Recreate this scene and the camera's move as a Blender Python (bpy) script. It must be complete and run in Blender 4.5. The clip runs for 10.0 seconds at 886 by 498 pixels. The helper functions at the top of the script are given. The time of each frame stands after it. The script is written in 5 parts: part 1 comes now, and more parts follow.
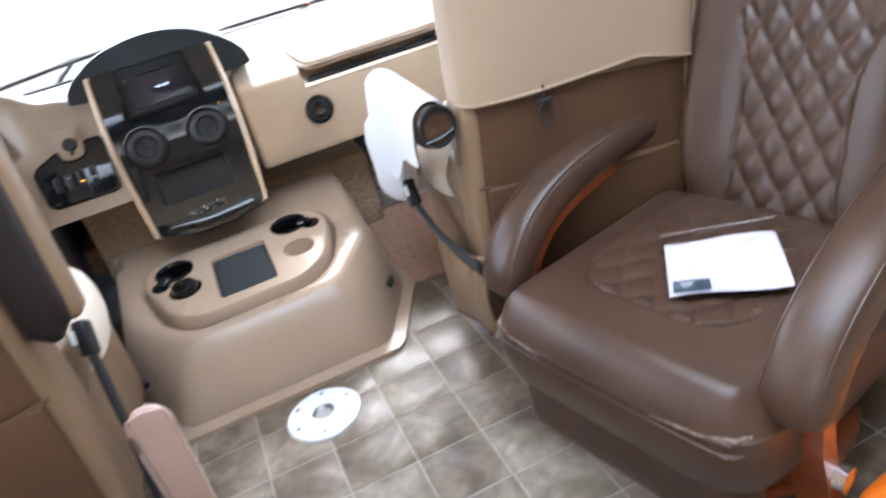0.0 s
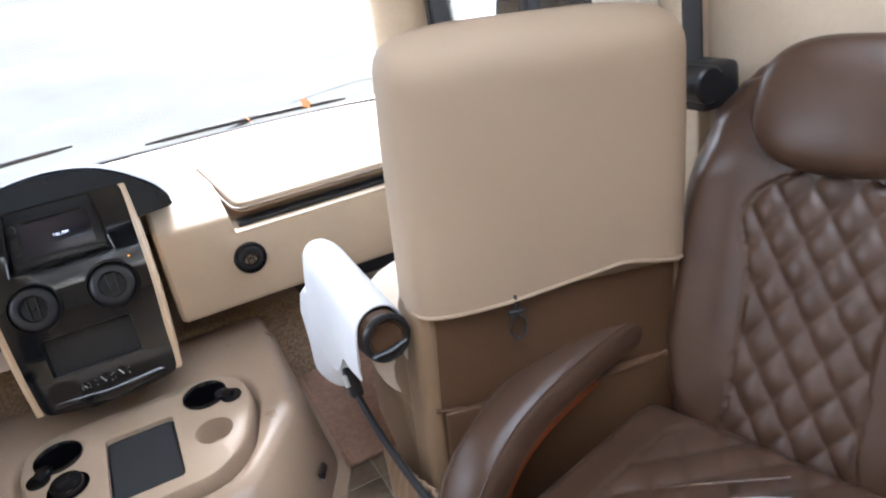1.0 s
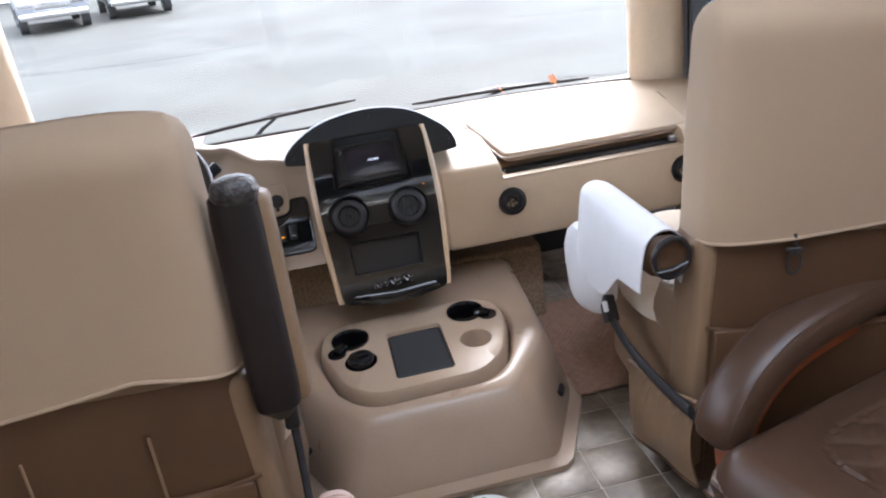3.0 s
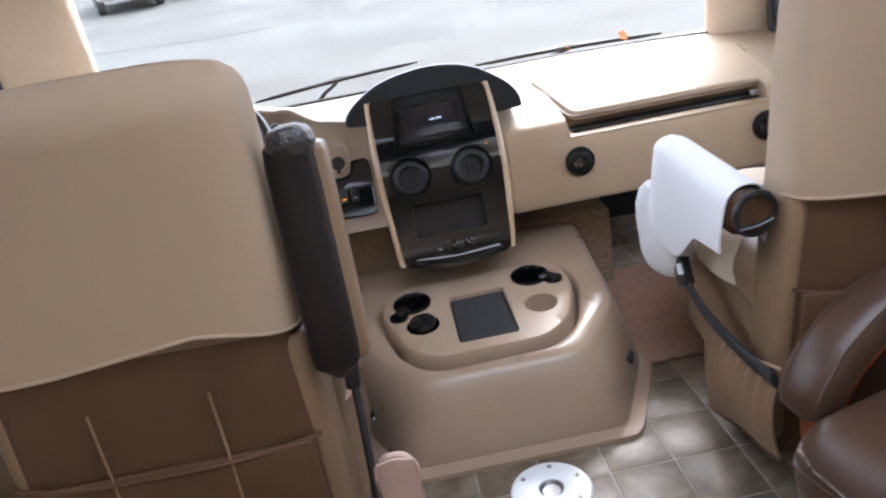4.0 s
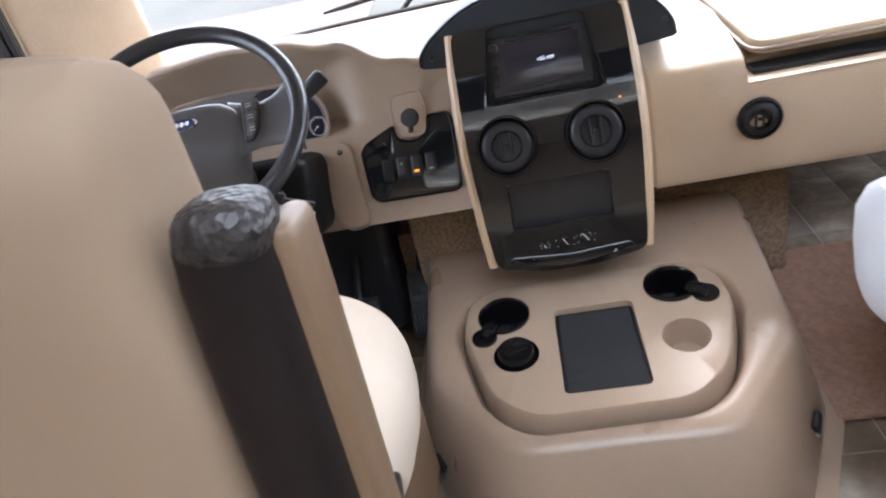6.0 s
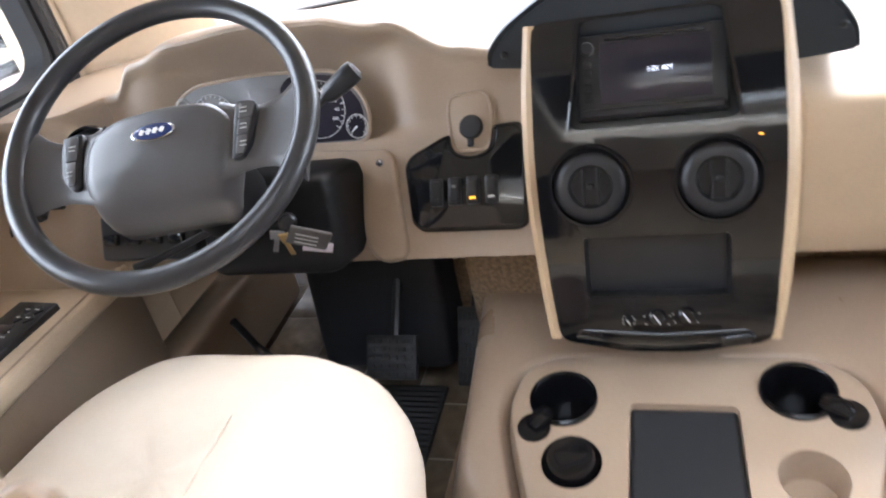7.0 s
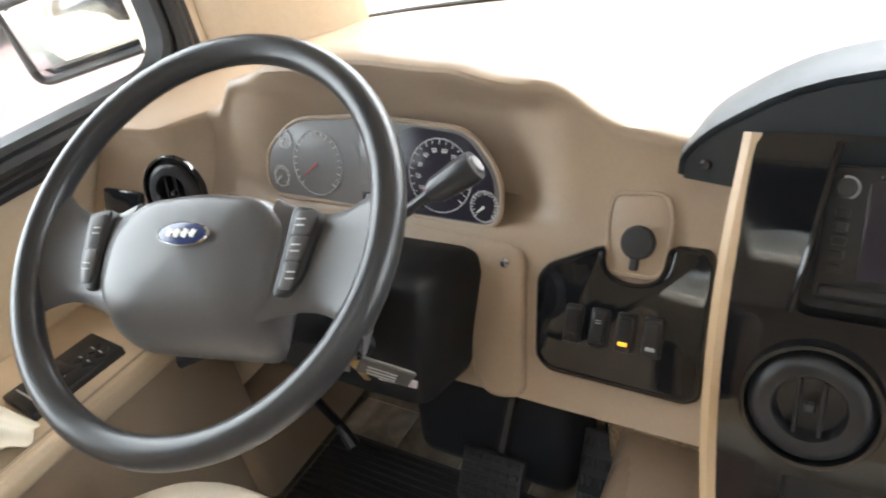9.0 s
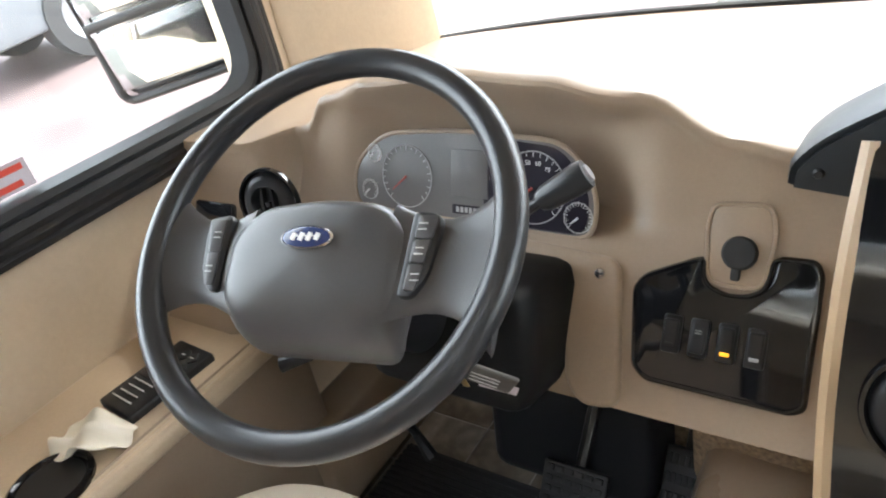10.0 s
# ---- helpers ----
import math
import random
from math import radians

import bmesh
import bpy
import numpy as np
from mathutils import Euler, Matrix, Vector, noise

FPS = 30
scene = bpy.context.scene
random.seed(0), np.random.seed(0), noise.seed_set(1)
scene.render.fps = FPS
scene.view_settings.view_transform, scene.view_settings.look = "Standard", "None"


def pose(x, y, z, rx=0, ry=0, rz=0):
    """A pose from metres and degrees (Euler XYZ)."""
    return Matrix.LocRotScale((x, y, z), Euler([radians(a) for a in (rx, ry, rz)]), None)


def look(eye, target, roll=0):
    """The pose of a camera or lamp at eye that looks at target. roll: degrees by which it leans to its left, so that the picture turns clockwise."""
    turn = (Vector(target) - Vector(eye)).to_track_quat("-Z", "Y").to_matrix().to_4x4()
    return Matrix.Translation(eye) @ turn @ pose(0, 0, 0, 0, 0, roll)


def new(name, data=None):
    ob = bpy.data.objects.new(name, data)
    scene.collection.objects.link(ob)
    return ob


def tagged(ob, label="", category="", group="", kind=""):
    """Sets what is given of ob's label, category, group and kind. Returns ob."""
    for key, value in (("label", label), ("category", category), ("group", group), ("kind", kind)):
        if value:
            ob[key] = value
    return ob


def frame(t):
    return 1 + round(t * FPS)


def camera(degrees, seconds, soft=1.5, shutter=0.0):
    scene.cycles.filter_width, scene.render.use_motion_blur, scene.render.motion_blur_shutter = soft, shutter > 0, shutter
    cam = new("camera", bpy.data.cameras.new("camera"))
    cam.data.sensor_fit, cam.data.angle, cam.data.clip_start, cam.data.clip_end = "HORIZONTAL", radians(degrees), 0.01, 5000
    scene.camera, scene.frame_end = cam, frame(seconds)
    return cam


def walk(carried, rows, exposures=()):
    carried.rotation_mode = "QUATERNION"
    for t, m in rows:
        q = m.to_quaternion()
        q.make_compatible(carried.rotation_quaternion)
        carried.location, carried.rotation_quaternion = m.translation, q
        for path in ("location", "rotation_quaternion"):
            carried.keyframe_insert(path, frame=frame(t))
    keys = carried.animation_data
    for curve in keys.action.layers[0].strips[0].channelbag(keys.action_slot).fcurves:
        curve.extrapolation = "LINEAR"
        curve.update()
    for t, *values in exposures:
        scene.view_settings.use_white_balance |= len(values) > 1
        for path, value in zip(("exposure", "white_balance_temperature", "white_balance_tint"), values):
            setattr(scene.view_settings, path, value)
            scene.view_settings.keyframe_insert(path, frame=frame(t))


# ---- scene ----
cam = camera(64.9, 10.0, soft=2.0, shutter=0.5)
PATH = [
    (0, (0.064, 0.133, 1.035), (0.539, 1.842, 0.111), -15.1),
    (0.5, (0.112, 0.286, 1.091), (0.787, 1.952, 0.216), -11.8),
    (1, (0.206, 0.442, 1.173), (0.898, 2.145, 0.385), -10.3),
    (1.5, (0.208, 0.458, 1.17), (0.847, 2.197, 0.416), -10.0),
    (2, (0.019, 0.329, 1.151), (0.528, 2.123, 0.428), -9.5),
    (2.5, (-0.069, 0.281, 1.133), (0.288, 2.117, 0.425), -9.1),
    (3, (-0.13, 0.267, 1.154), (0.139, 2.117, 0.444), -8.3),
    (4.3, (-0.126, 0.355, 1.091), (-0.133, 2.201, 0.324), -11.3),
    (4.5, (-0.078, 0.407, 1.087), (-0.142, 2.249, 0.31), -11.7),
    (5, (-0.037, 0.549, 1.1), (-0.191, 2.367, 0.281), -13.4),
    (5.5, (-0.051, 0.72, 1.107), (-0.296, 2.491, 0.209), -14.6),
    (5.7, (-0.054, 0.787, 1.115), (-0.319, 2.531, 0.171), -14.5),
    (7, (-0.017, 1.256, 1.067), (-0.61, 2.85, 0.015), -13.3),
    (7.5, (-0.081, 1.446, 1.08), (-0.833, 2.954, 0.003), -12.6),
    (8, (-0.073, 1.602, 1.088), (-0.941, 3.034, -0.005), -12.2),
    (8.5, (-0.076, 1.633, 1.086), (-1.019, 3.023, 0.0), -12.5),
    (9, (-0.09, 1.635, 1.092), (-1.1, 2.975, 0.004), -12.9),
    (9.5, (-0.127, 1.596, 1.092), (-1.216, 2.906, 0.043), -14.0),
    (10, (-0.144, 1.575, 1.101), (-1.244, 2.903, 0.089), -13.7),
]
walk(cam, [(t, look(eye, target, roll)) for t, eye, target, roll in PATH],
     exposures=[(0, 3.80, 5650, 12), (1, 3.42, 5800, 13), (2.5, 3.03, 5850, 16), (5.7, 3.2, 5850, 16), (7, 3.75, 6000, 14), (8.5, 3.74, 6600, 8), (10, 3.56, 6250, 8)])

# ---- world and light ----
world = bpy.data.worlds.new("sky")
scene.world = world
world.use_nodes = True
wn = world.node_tree.nodes
sky = wn.new("ShaderNodeTexSky")
sky.sky_type, sky.sun_disc = "NISHITA", False
sky.sun_elevation, sky.sun_rotation = radians(48), radians(20)
sky.air_density, sky.dust_density = 1.0, 3.0
soft_sky = wn.new("ShaderNodeMixRGB")
soft_sky.inputs[0].default_value = 0.75
soft_sky.inputs[2].default_value = (9.0, 9.3, 9.6, 1)
world.node_tree.links.new(sky.outputs[0], soft_sky.inputs[1])
world.node_tree.links.new(soft_sky.outputs[0], wn["Background"].inputs[0])
wn["Background"].inputs[1].default_value = 0.115
sun = new("sun", bpy.data.lights.new("sun", "SUN"))
sun.data.energy, sun.data.angle, sun.data.color = 1.05, radians(25), (1.0, 0.96, 0.9)
sun.matrix_world = look((6, 16, 20), (0, 1, 0))


# ---- materials ----
def mat(name, col, rough=0.5, metal=0.0, var=0.12, scale=6.0, bump=0.0, bscale=300.0, coat=0.0, spec=0.5, col2=None, kind="noise", fine=0.018):
    """A surface with broad mottling, fine grain and relief."""
    m = bpy.data.materials.new(name)
    m.use_nodes = True
    n, l = m.node_tree.nodes, m.node_tree.links
    p = n["Principled BSDF"]
    tc = n.new("ShaderNodeTexCoord")
    big = n.new("ShaderNodeTexNoise")
    big.inputs["Scale"].default_value, big.inputs["Detail"].default_value = scale, 5
    l.new(tc.outputs["Object"], big.inputs["Vector"])
    ramp = n.new("ShaderNodeValToRGB")
    ramp.color_ramp.elements[0].position, ramp.color_ramp.elements[1].position = 0.3, 0.7
    dark = col2 or tuple(c * (1 - var) for c in col)
    ramp.color_ramp.elements[0].color = (*dark, 1)
    ramp.color_ramp.elements[1].color = (*(min(1, c * (1 + var * 0.5)) for c in col), 1)
    l.new(big.outputs["Fac"], ramp.inputs["Fac"])
    grain = n.new("ShaderNodeTexNoise")
    grain.inputs["Scale"].default_value, grain.inputs["Detail"].default_value = bscale * 0.5, 3
    l.new(tc.outputs["Object"], grain.inputs["Vector"])
    mix = n.new("ShaderNodeMixRGB")
    mix.blend_type, mix.inputs[0].default_value = "OVERLAY", fine * 4
    l.new(ramp.outputs[0], mix.inputs[1])
    l.new(grain.outputs["Fac"], mix.inputs[2])
    l.new(mix.outputs[0], p.inputs["Base Color"])
    rr = n.new("ShaderNodeMapRange")
    rr.inputs["To Min"].default_value, rr.inputs["To Max"].default_value = max(0.02, rough * 0.85), min(1, rough * 1.15)
    l.new(big.outputs["Fac"], rr.inputs["Value"])
    l.new(rr.outputs[0], p.inputs["Roughness"])
    p.inputs["Metallic"].default_value = metal
    p.inputs["Coat Weight"].default_value = coat
    p.inputs["Specular IOR Level"].default_value = spec
    if bump:
        if kind == "voronoi":
            tex = n.new("ShaderNodeTexVoronoi")
            tex.inputs["Scale"].default_value = bscale
            out = tex.outputs["Distance"]
        elif kind == "weave":
            tex = n.new("ShaderNodeTexWave")
            tex.inputs["Scale"].default_value, tex.inputs["Distortion"].default_value = bscale, 2.0
            out = tex.outputs["Fac"]
        else:
            tex = n.new("ShaderNodeTexNoise")
            tex.inputs["Scale"].default_value, tex.inputs["Detail"].default_value = bscale, 4
            out = tex.outputs["Fac"]
        l.new(tc.outputs["Object"], tex.inputs["Vector"])
        b = n.new("ShaderNodeBump")
        b.inputs["Strength"].default_value, b.inputs["Distance"].default_value = bump, 0.002
        l.new(out, b.inputs["Height"])
        l.new(b.outputs[0], p.inputs["Normal"])
    return m


def glow(name, col, power):
    m = mat(name, col, 0.4)
    p = m.node_tree.nodes["Principled BSDF"]
    p.inputs["Emission Color"].default_value, p.inputs["Emission Strength"].default_value = (*col, 1), power
    return m


def glass(name, tint=(1, 1, 1), gloss=0.06):
    m = bpy.data.materials.new(name)
    m.use_nodes = True
    n, l = m.node_tree.nodes, m.node_tree.links
    n.remove(n["Principled BSDF"])
    clear, shine, mix, fres = (n.new("ShaderNode" + k) for k in ("BsdfTransparent", "BsdfGlossy", "MixShader", "Fresnel"))
    clear.inputs[0].default_value = (*tint, 1)
    shine.inputs["Roughness"].default_value = 0.02
    fres.inputs["IOR"].default_value = 1.45
    l.new(fres.outputs[0], mix.inputs[0])
    l.new(clear.outputs[0], mix.inputs[1])
    l.new(shine.outputs[0], mix.inputs[2])
    l.new(mix.outputs[0], n["Material Output"].inputs[0])
    return m


TAN = mat("tan vinyl", (0.55, 0.43, 0.30), 0.45, bump=0.15, bscale=420, var=0.08)
TANWALL = mat("tan wall covering", (0.58, 0.47, 0.34), 0.6, bump=0.2, bscale=160, var=0.1)
BROWNP = mat("taupe plastic", (0.335, 0.255, 0.185), 0.42, bump=0.15, bscale=500, var=0.08)
COVERP = mat("moulded taupe cover", (0.34, 0.247, 0.175), 0.29, bump=0.05, bscale=350, var=0.07)
INSERTP = mat("warm taupe insert", (0.385, 0.283, 0.198), 0.36, bump=0.08, bscale=400, var=0.07)
GLOSS = mat("gloss black", (0.004, 0.0043, 0.005), 0.06, var=0.2, spec=0.6)
BLACK = mat("satin black plastic", (0.012, 0.0122, 0.0135), 0.36, bump=0.05, bscale=700, var=0.2, spec=0.45)
RUBBER = mat("black rubber", (0.013, 0.013, 0.014), 0.6, bump=0.25, bscale=250, var=0.2)
CUPB = mat("black moulded cup", (0.004, 0.004, 0.005), 0.14, var=0.2, spec=0.4)
SUEDE = mat("black soft hood", (0.024, 0.029, 0.034), 0.45, bump=0.15, bscale=500, spec=0.3)
WHEELG = mat("charcoal leather-grain plastic", (0.062, 0.060, 0.061), 0.32, bump=0.10, bscale=700, kind="voronoi", var=0.15)
WHEELR = mat("black rim leather", (0.022, 0.0225, 0.024), 0.30, bump=0.06, bscale=700, kind="voronoi", var=0.15)
COVER = mat("beige stretch cover", (0.33, 0.238, 0.158), 0.8, bump=0.06, bscale=900, var=0.06, scale=3, fine=0.012)
COVERW = mat("pale cream cushion cover", (0.66, 0.56, 0.44), 0.85, bump=0.1, bscale=700, var=0.08, fine=0.015)
WHITE = mat("white cloth", (0.62, 0.62, 0.63), 0.85, bump=0.25, bscale=500, var=0.05)
LEATHB = mat("brown seat leatherette", (0.085, 0.044, 0.022), 0.48, bump=0.1, bscale=500, kind="voronoi", var=0.16, fine=0.02, spec=0.3)
LEATHT = mat("tan seat leatherette", (0.20, 0.128, 0.072), 0.42, bump=0.1, bscale=500, kind="voronoi", var=0.12, fine=0.02)
LEATHR = mat("chocolate recliner leather", (0.062, 0.033, 0.020), 0.34, bump=0.12, bscale=450, kind="voronoi", var=0.22, scale=9, fine=0.02, spec=0.42)
TRIMT = mat("warm tan trim", (0.50, 0.36, 0.22), 0.4, bump=0.04, bscale=600, var=0.05, fine=0.005)
DARKARM = mat("dark espresso vinyl", (0.013, 0.009, 0.008), 0.5, bump=0.1, bscale=450, kind="voronoi", var=0.3, spec=0.2)
WORNARM = mat("worn espresso vinyl", (0.036, 0.031, 0.029), 0.4, bump=0.8, bscale=150, var=0.93, scale=75, kind="voronoi")
WORNEDGE = mat("scuffed pale leather", (0.24, 0.18, 0.14), 0.6, var=0.85, scale=90, bump=0.4, bscale=200)
WOOD = mat("cherry wood", (0.30, 0.075, 0.025), 0.3, coat=0.3, var=0.35, scale=14)
CARPET = mat("tan loop carpet", (0.33, 0.24, 0.16), 0.95, bump=1.0, bscale=170, kind="voronoi", var=0.45, scale=120)
MATT = mat("rosy brown woven mat", (0.40, 0.25, 0.18), 0.9, bump=0.9, bscale=60, kind="weave", var=0.2, scale=60)
CHROME = mat("chrome", (0.7, 0.7, 0.72), 0.12, metal=1.0, var=0.05)
STEEL = mat("grey steel", (0.32, 0.32, 0.33), 0.35, metal=0.8)
PLATE = mat("white enamelled plate", (0.78, 0.82, 0.84), 0.35, var=0.06)
SCREEN = mat("dark screen", (0.018, 0.016, 0.022), 0.12, var=0.1)
# the grey holds the hazy reflection of a lens that is not modelled
GAUGE = mat("gauge face greyed by lens haze", (0.13, 0.125, 0.125), 0.45, coat=0.4)
SHROUDM = mat("matt black shroud", (0.006, 0.006, 0.0065), 0.5, bump=0.2, bscale=500, var=0.2, spec=0.2)
GREYM = mat("grey print", (0.45, 0.45, 0.45), 0.6)
SILVERP = mat("pale print", (0.75, 0.75, 0.75), 0.6)
BLUEB = mat("dark blue enamel", (0.02, 0.035, 0.12), 0.2, coat=0.4)
AMBER = glow("amber lamp", (1.0, 0.36, 0.02), 0.16)
SHOW = glow("lit clock digits", (0.8, 0.85, 1.0), 0.22)
PAPER = mat("lilac white paper", (0.60, 0.55, 0.61), 0.7, var=0.04)
INK = mat("slate ink", (0.05, 0.07, 0.10), 0.5)
TISSUE = mat("crumpled tissue", (0.82, 0.77, 0.66), 0.9, var=0.06)
PINK = mat("pale blush vinyl", (0.58, 0.42, 0.35), 0.5, var=0.1)
ORANGE = mat("orange plastic", (0.95, 0.22, 0.01), 0.4, var=0.12)
CABLE = mat("black webbing", (0.018, 0.018, 0.02), 0.7, bump=0.4, bscale=300)
LEAFM = mat("dry maple leaf", (0.55, 0.16, 0.02), 0.6, var=0.4, scale=30)
TYRE = mat("tyre rubber", (0.03, 0.03, 0.03), 0.7, bump=0.3)
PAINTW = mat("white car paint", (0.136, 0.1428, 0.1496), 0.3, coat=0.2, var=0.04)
CARGLASS = mat("dark car glass", (0.03, 0.035, 0.04), 0.08)
BAGCLEAR = glass("clear bag film")
PANE = glass("window glass", (0.97, 0.985, 0.985))
MIRROR = mat("mirror glass", (0.8, 0.8, 0.8), 0.04, metal=1.0, var=0.02)
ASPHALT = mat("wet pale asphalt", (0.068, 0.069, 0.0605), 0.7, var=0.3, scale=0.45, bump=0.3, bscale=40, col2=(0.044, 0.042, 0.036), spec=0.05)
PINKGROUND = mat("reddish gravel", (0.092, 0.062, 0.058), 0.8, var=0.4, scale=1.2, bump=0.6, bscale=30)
CEILM = mat("cream headliner", (0.78, 0.74, 0.66), 0.9, bump=0.2, bscale=200)
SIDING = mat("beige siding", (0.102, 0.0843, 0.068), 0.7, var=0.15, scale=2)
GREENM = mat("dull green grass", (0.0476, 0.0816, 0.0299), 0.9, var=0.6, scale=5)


def vinyl():
    m = bpy.data.materials.new("stone-look vinyl")
    m.use_nodes = True
    n, l = m.node_tree.nodes, m.node_tree.links
    p = n["Principled BSDF"]
    g, info = n.new("ShaderNodeNewGeometry"), n.new("ShaderNodeObjectInfo")
    off = n.new("ShaderNodeVectorMath")
    off.operation = "MULTIPLY_ADD"
    off.inputs[1].default_value = (1, 1, 1)
    wide = n.new("ShaderNodeCombineXYZ")
    times = n.new("ShaderNodeMath")
    times.operation, times.inputs[1].default_value = "MULTIPLY", 0.12
    l.new(info.outputs["Random"], times.inputs[0])
    l.new(times.outputs[0], wide.inputs[2])
    l.new(g.outputs["Position"], off.inputs[0])
    l.new(wide.outputs[0], off.inputs[2])
    a, b = n.new("ShaderNodeTexNoise"), n.new("ShaderNodeTexNoise")
    a.inputs["Scale"].default_value, a.inputs["Detail"].default_value, a.inputs["Distortion"].default_value = 7, 8, 1.2
    b.inputs["Scale"].default_value, b.inputs["Detail"].default_value = 45, 6
    for t in (a, b):
        l.new(off.outputs[0], t.inputs["Vector"])
    r = n.new("ShaderNodeValToRGB")
    e = r.color_ramp.elements
    e[0].position, e[0].color = 0.32, (0.115, 0.088, 0.062, 1)
    e[1].position, e[1].color = 0.70, (0.33, 0.29, 0.235, 1)
    mid = e.new(0.48)
    mid.color = (0.19, 0.15, 0.108, 1)
    l.new(a.outputs["Fac"], r.inputs["Fac"])
    mix = n.new("ShaderNodeMixRGB")
    mix.blend_type, mix.inputs[0].default_value = "OVERLAY", 0.45
    l.new(r.outputs[0], mix.inputs[1])
    l.new(b.outputs["Fac"], mix.inputs[2])
    # tracked-in dirt in broad patches
    dirt, lay = n.new("ShaderNodeTexNoise"), n.new("ShaderNodeValToRGB")
    dirt.inputs["Scale"].default_value, dirt.inputs["Detail"].default_value = 3.2, 10
    l.new(g.outputs["Position"], dirt.inputs["Vector"])
    lay.color_ramp.elements[0].position, lay.color_ramp.elements[0].color = 0.38, (0.55, 0.48, 0.40, 1)
    lay.color_ramp.elements[1].position, lay.color_ramp.elements[1].color = 0.60, (1, 1, 1, 1)
    l.new(dirt.outputs["Fac"], lay.inputs["Fac"])
    soil = n.new("ShaderNodeMixRGB")
    soil.blend_type, soil.inputs[0].default_value = "MULTIPLY", 0.9
    l.new(mix.outputs[0], soil.inputs[1])
    l.new(lay.outputs[0], soil.inputs[2])
    l.new(soil.outputs[0], p.inputs["Base Color"])
    wet = n.new("ShaderNodeMapRange")
    wet.inputs["To Min"].default_value, wet.inputs["To Max"].default_value = 0.28, 0.55
    l.new(dirt.outputs["Fac"], wet.inputs["Value"])
    l.new(wet.outputs[0], p.inputs["Roughness"])
    bm_ = n.new("ShaderNodeBump")
    bm_.inputs["Strength"].default_value, bm_.inputs["Distance"].default_value = 0.15, 0.002
    l.new(b.outputs["Fac"], bm_.inputs["Height"])
    l.new(bm_.outputs[0], p.inputs["Normal"])
    return m


VINYL = vinyl()
GROUT = mat("pale grout", (0.36, 0.33, 0.28), 0.6, var=0.2, scale=30)


# ---- mesh helpers ----
def join(*bms):
    out = bmesh.new()
    for b in bms:
        me = bpy.data.meshes.new("tmp")
        b.to_mesh(me)
        b.free()
        out.from_mesh(me)
        bpy.data.meshes.remove(me)
    return out


def moved(bm, m):
    bmesh.ops.transform(bm, matrix=m, verts=bm.verts)
    return bm


def rbox(w, d, h, r=0.01, n=2, bulge=0.0, loc=(0, 0, 0), rot=(0, 0, 0), taper=0.0):
    """A box w x d x h about its middle with edges rounded to r; bulge swells its top, taper narrows it upward."""
    bm = bmesh.new()
    half = Vector((w / 2, d / 2, h / 2))
    r = min(r, 0.98 * min(half))
    k = n + 2
    cuts = []
    for a in half:
        t = [-a, -a + r * 0.3, -a + r] + [(-a + r) + (2 * a - 2 * r) * i / k for i in range(1, k)] + [a - r, a - r * 0.3, a]
        cuts.append(t)
    seen = {}

    def vert(p):
        key = tuple(round(c, 6) for c in p)
        if key not in seen:
            q = Vector(p)
            inner = Vector([max(-a + r, min(a - r, c)) for c, a in zip(q, half)])
            away = q - inner
            if away.length > 1e-9:
                q = inner + away.normalized() * r
            u, v = q.x / half.x, q.y / half.y
            if bulge and q.z > 0:
                q.z += bulge * (1 - u * u) * (1 - v * v) * q.z / half.z
            s = 1 - taper * (q.z / h + 0.5)
            q.x, q.y = q.x * s, q.y * s
            seen[key] = bm.verts.new(q)
        return seen[key]

    for ax in range(3):
        u, v = (ax + 1) % 3, (ax + 2) % 3
        for side in (-1, 1):
            for i in range(len(cuts[u]) - 1):
                for j in range(len(cuts[v]) - 1):
                    quad = []
                    for a, b in ((i, j), (i + 1, j), (i + 1, j + 1), (i, j + 1)):
                        p = [0, 0, 0]
                        p[ax], p[u], p[v] = side * half[ax], cuts[u][a], cuts[v][b]
                        quad.append(vert(p))
                    quad = list(dict.fromkeys(quad))
                    if len(quad) > 2:
                        bm.faces.new(quad if side > 0 else quad[::-1])
    return moved(bm, pose(*loc, *rot))


def loft(rings, cap=True, closed=True):
    bm = bmesh.new()
    vs = [[bm.verts.new(p) for p in ring] for ring in rings]
    n = len(vs[0])
    for a, b in zip(vs, vs[1:]):
        for i in range(n if closed else n - 1):
            j = (i + 1) % n
            bm.faces.new((a[i], a[j], b[j], b[i]))
    if cap and closed:
        bm.faces.new(vs[0][::-1])
        bm.faces.new(vs[-1])
    bmesh.ops.recalc_face_normals(bm, faces=bm.faces)
    return bm


def oval(w, d, p=4.0, n=32):
    """A rounded rectangle in the plane, w x d, as a superellipse of power p."""
    out = []
    for i in range(n):
        a = 2 * math.pi * i / n
        c, s = math.cos(a), math.sin(a)
        out.append((w / 2 * math.copysign(abs(c) ** (2 / p), c), d / 2 * math.copysign(abs(s) ** (2 / p), s)))
    return out


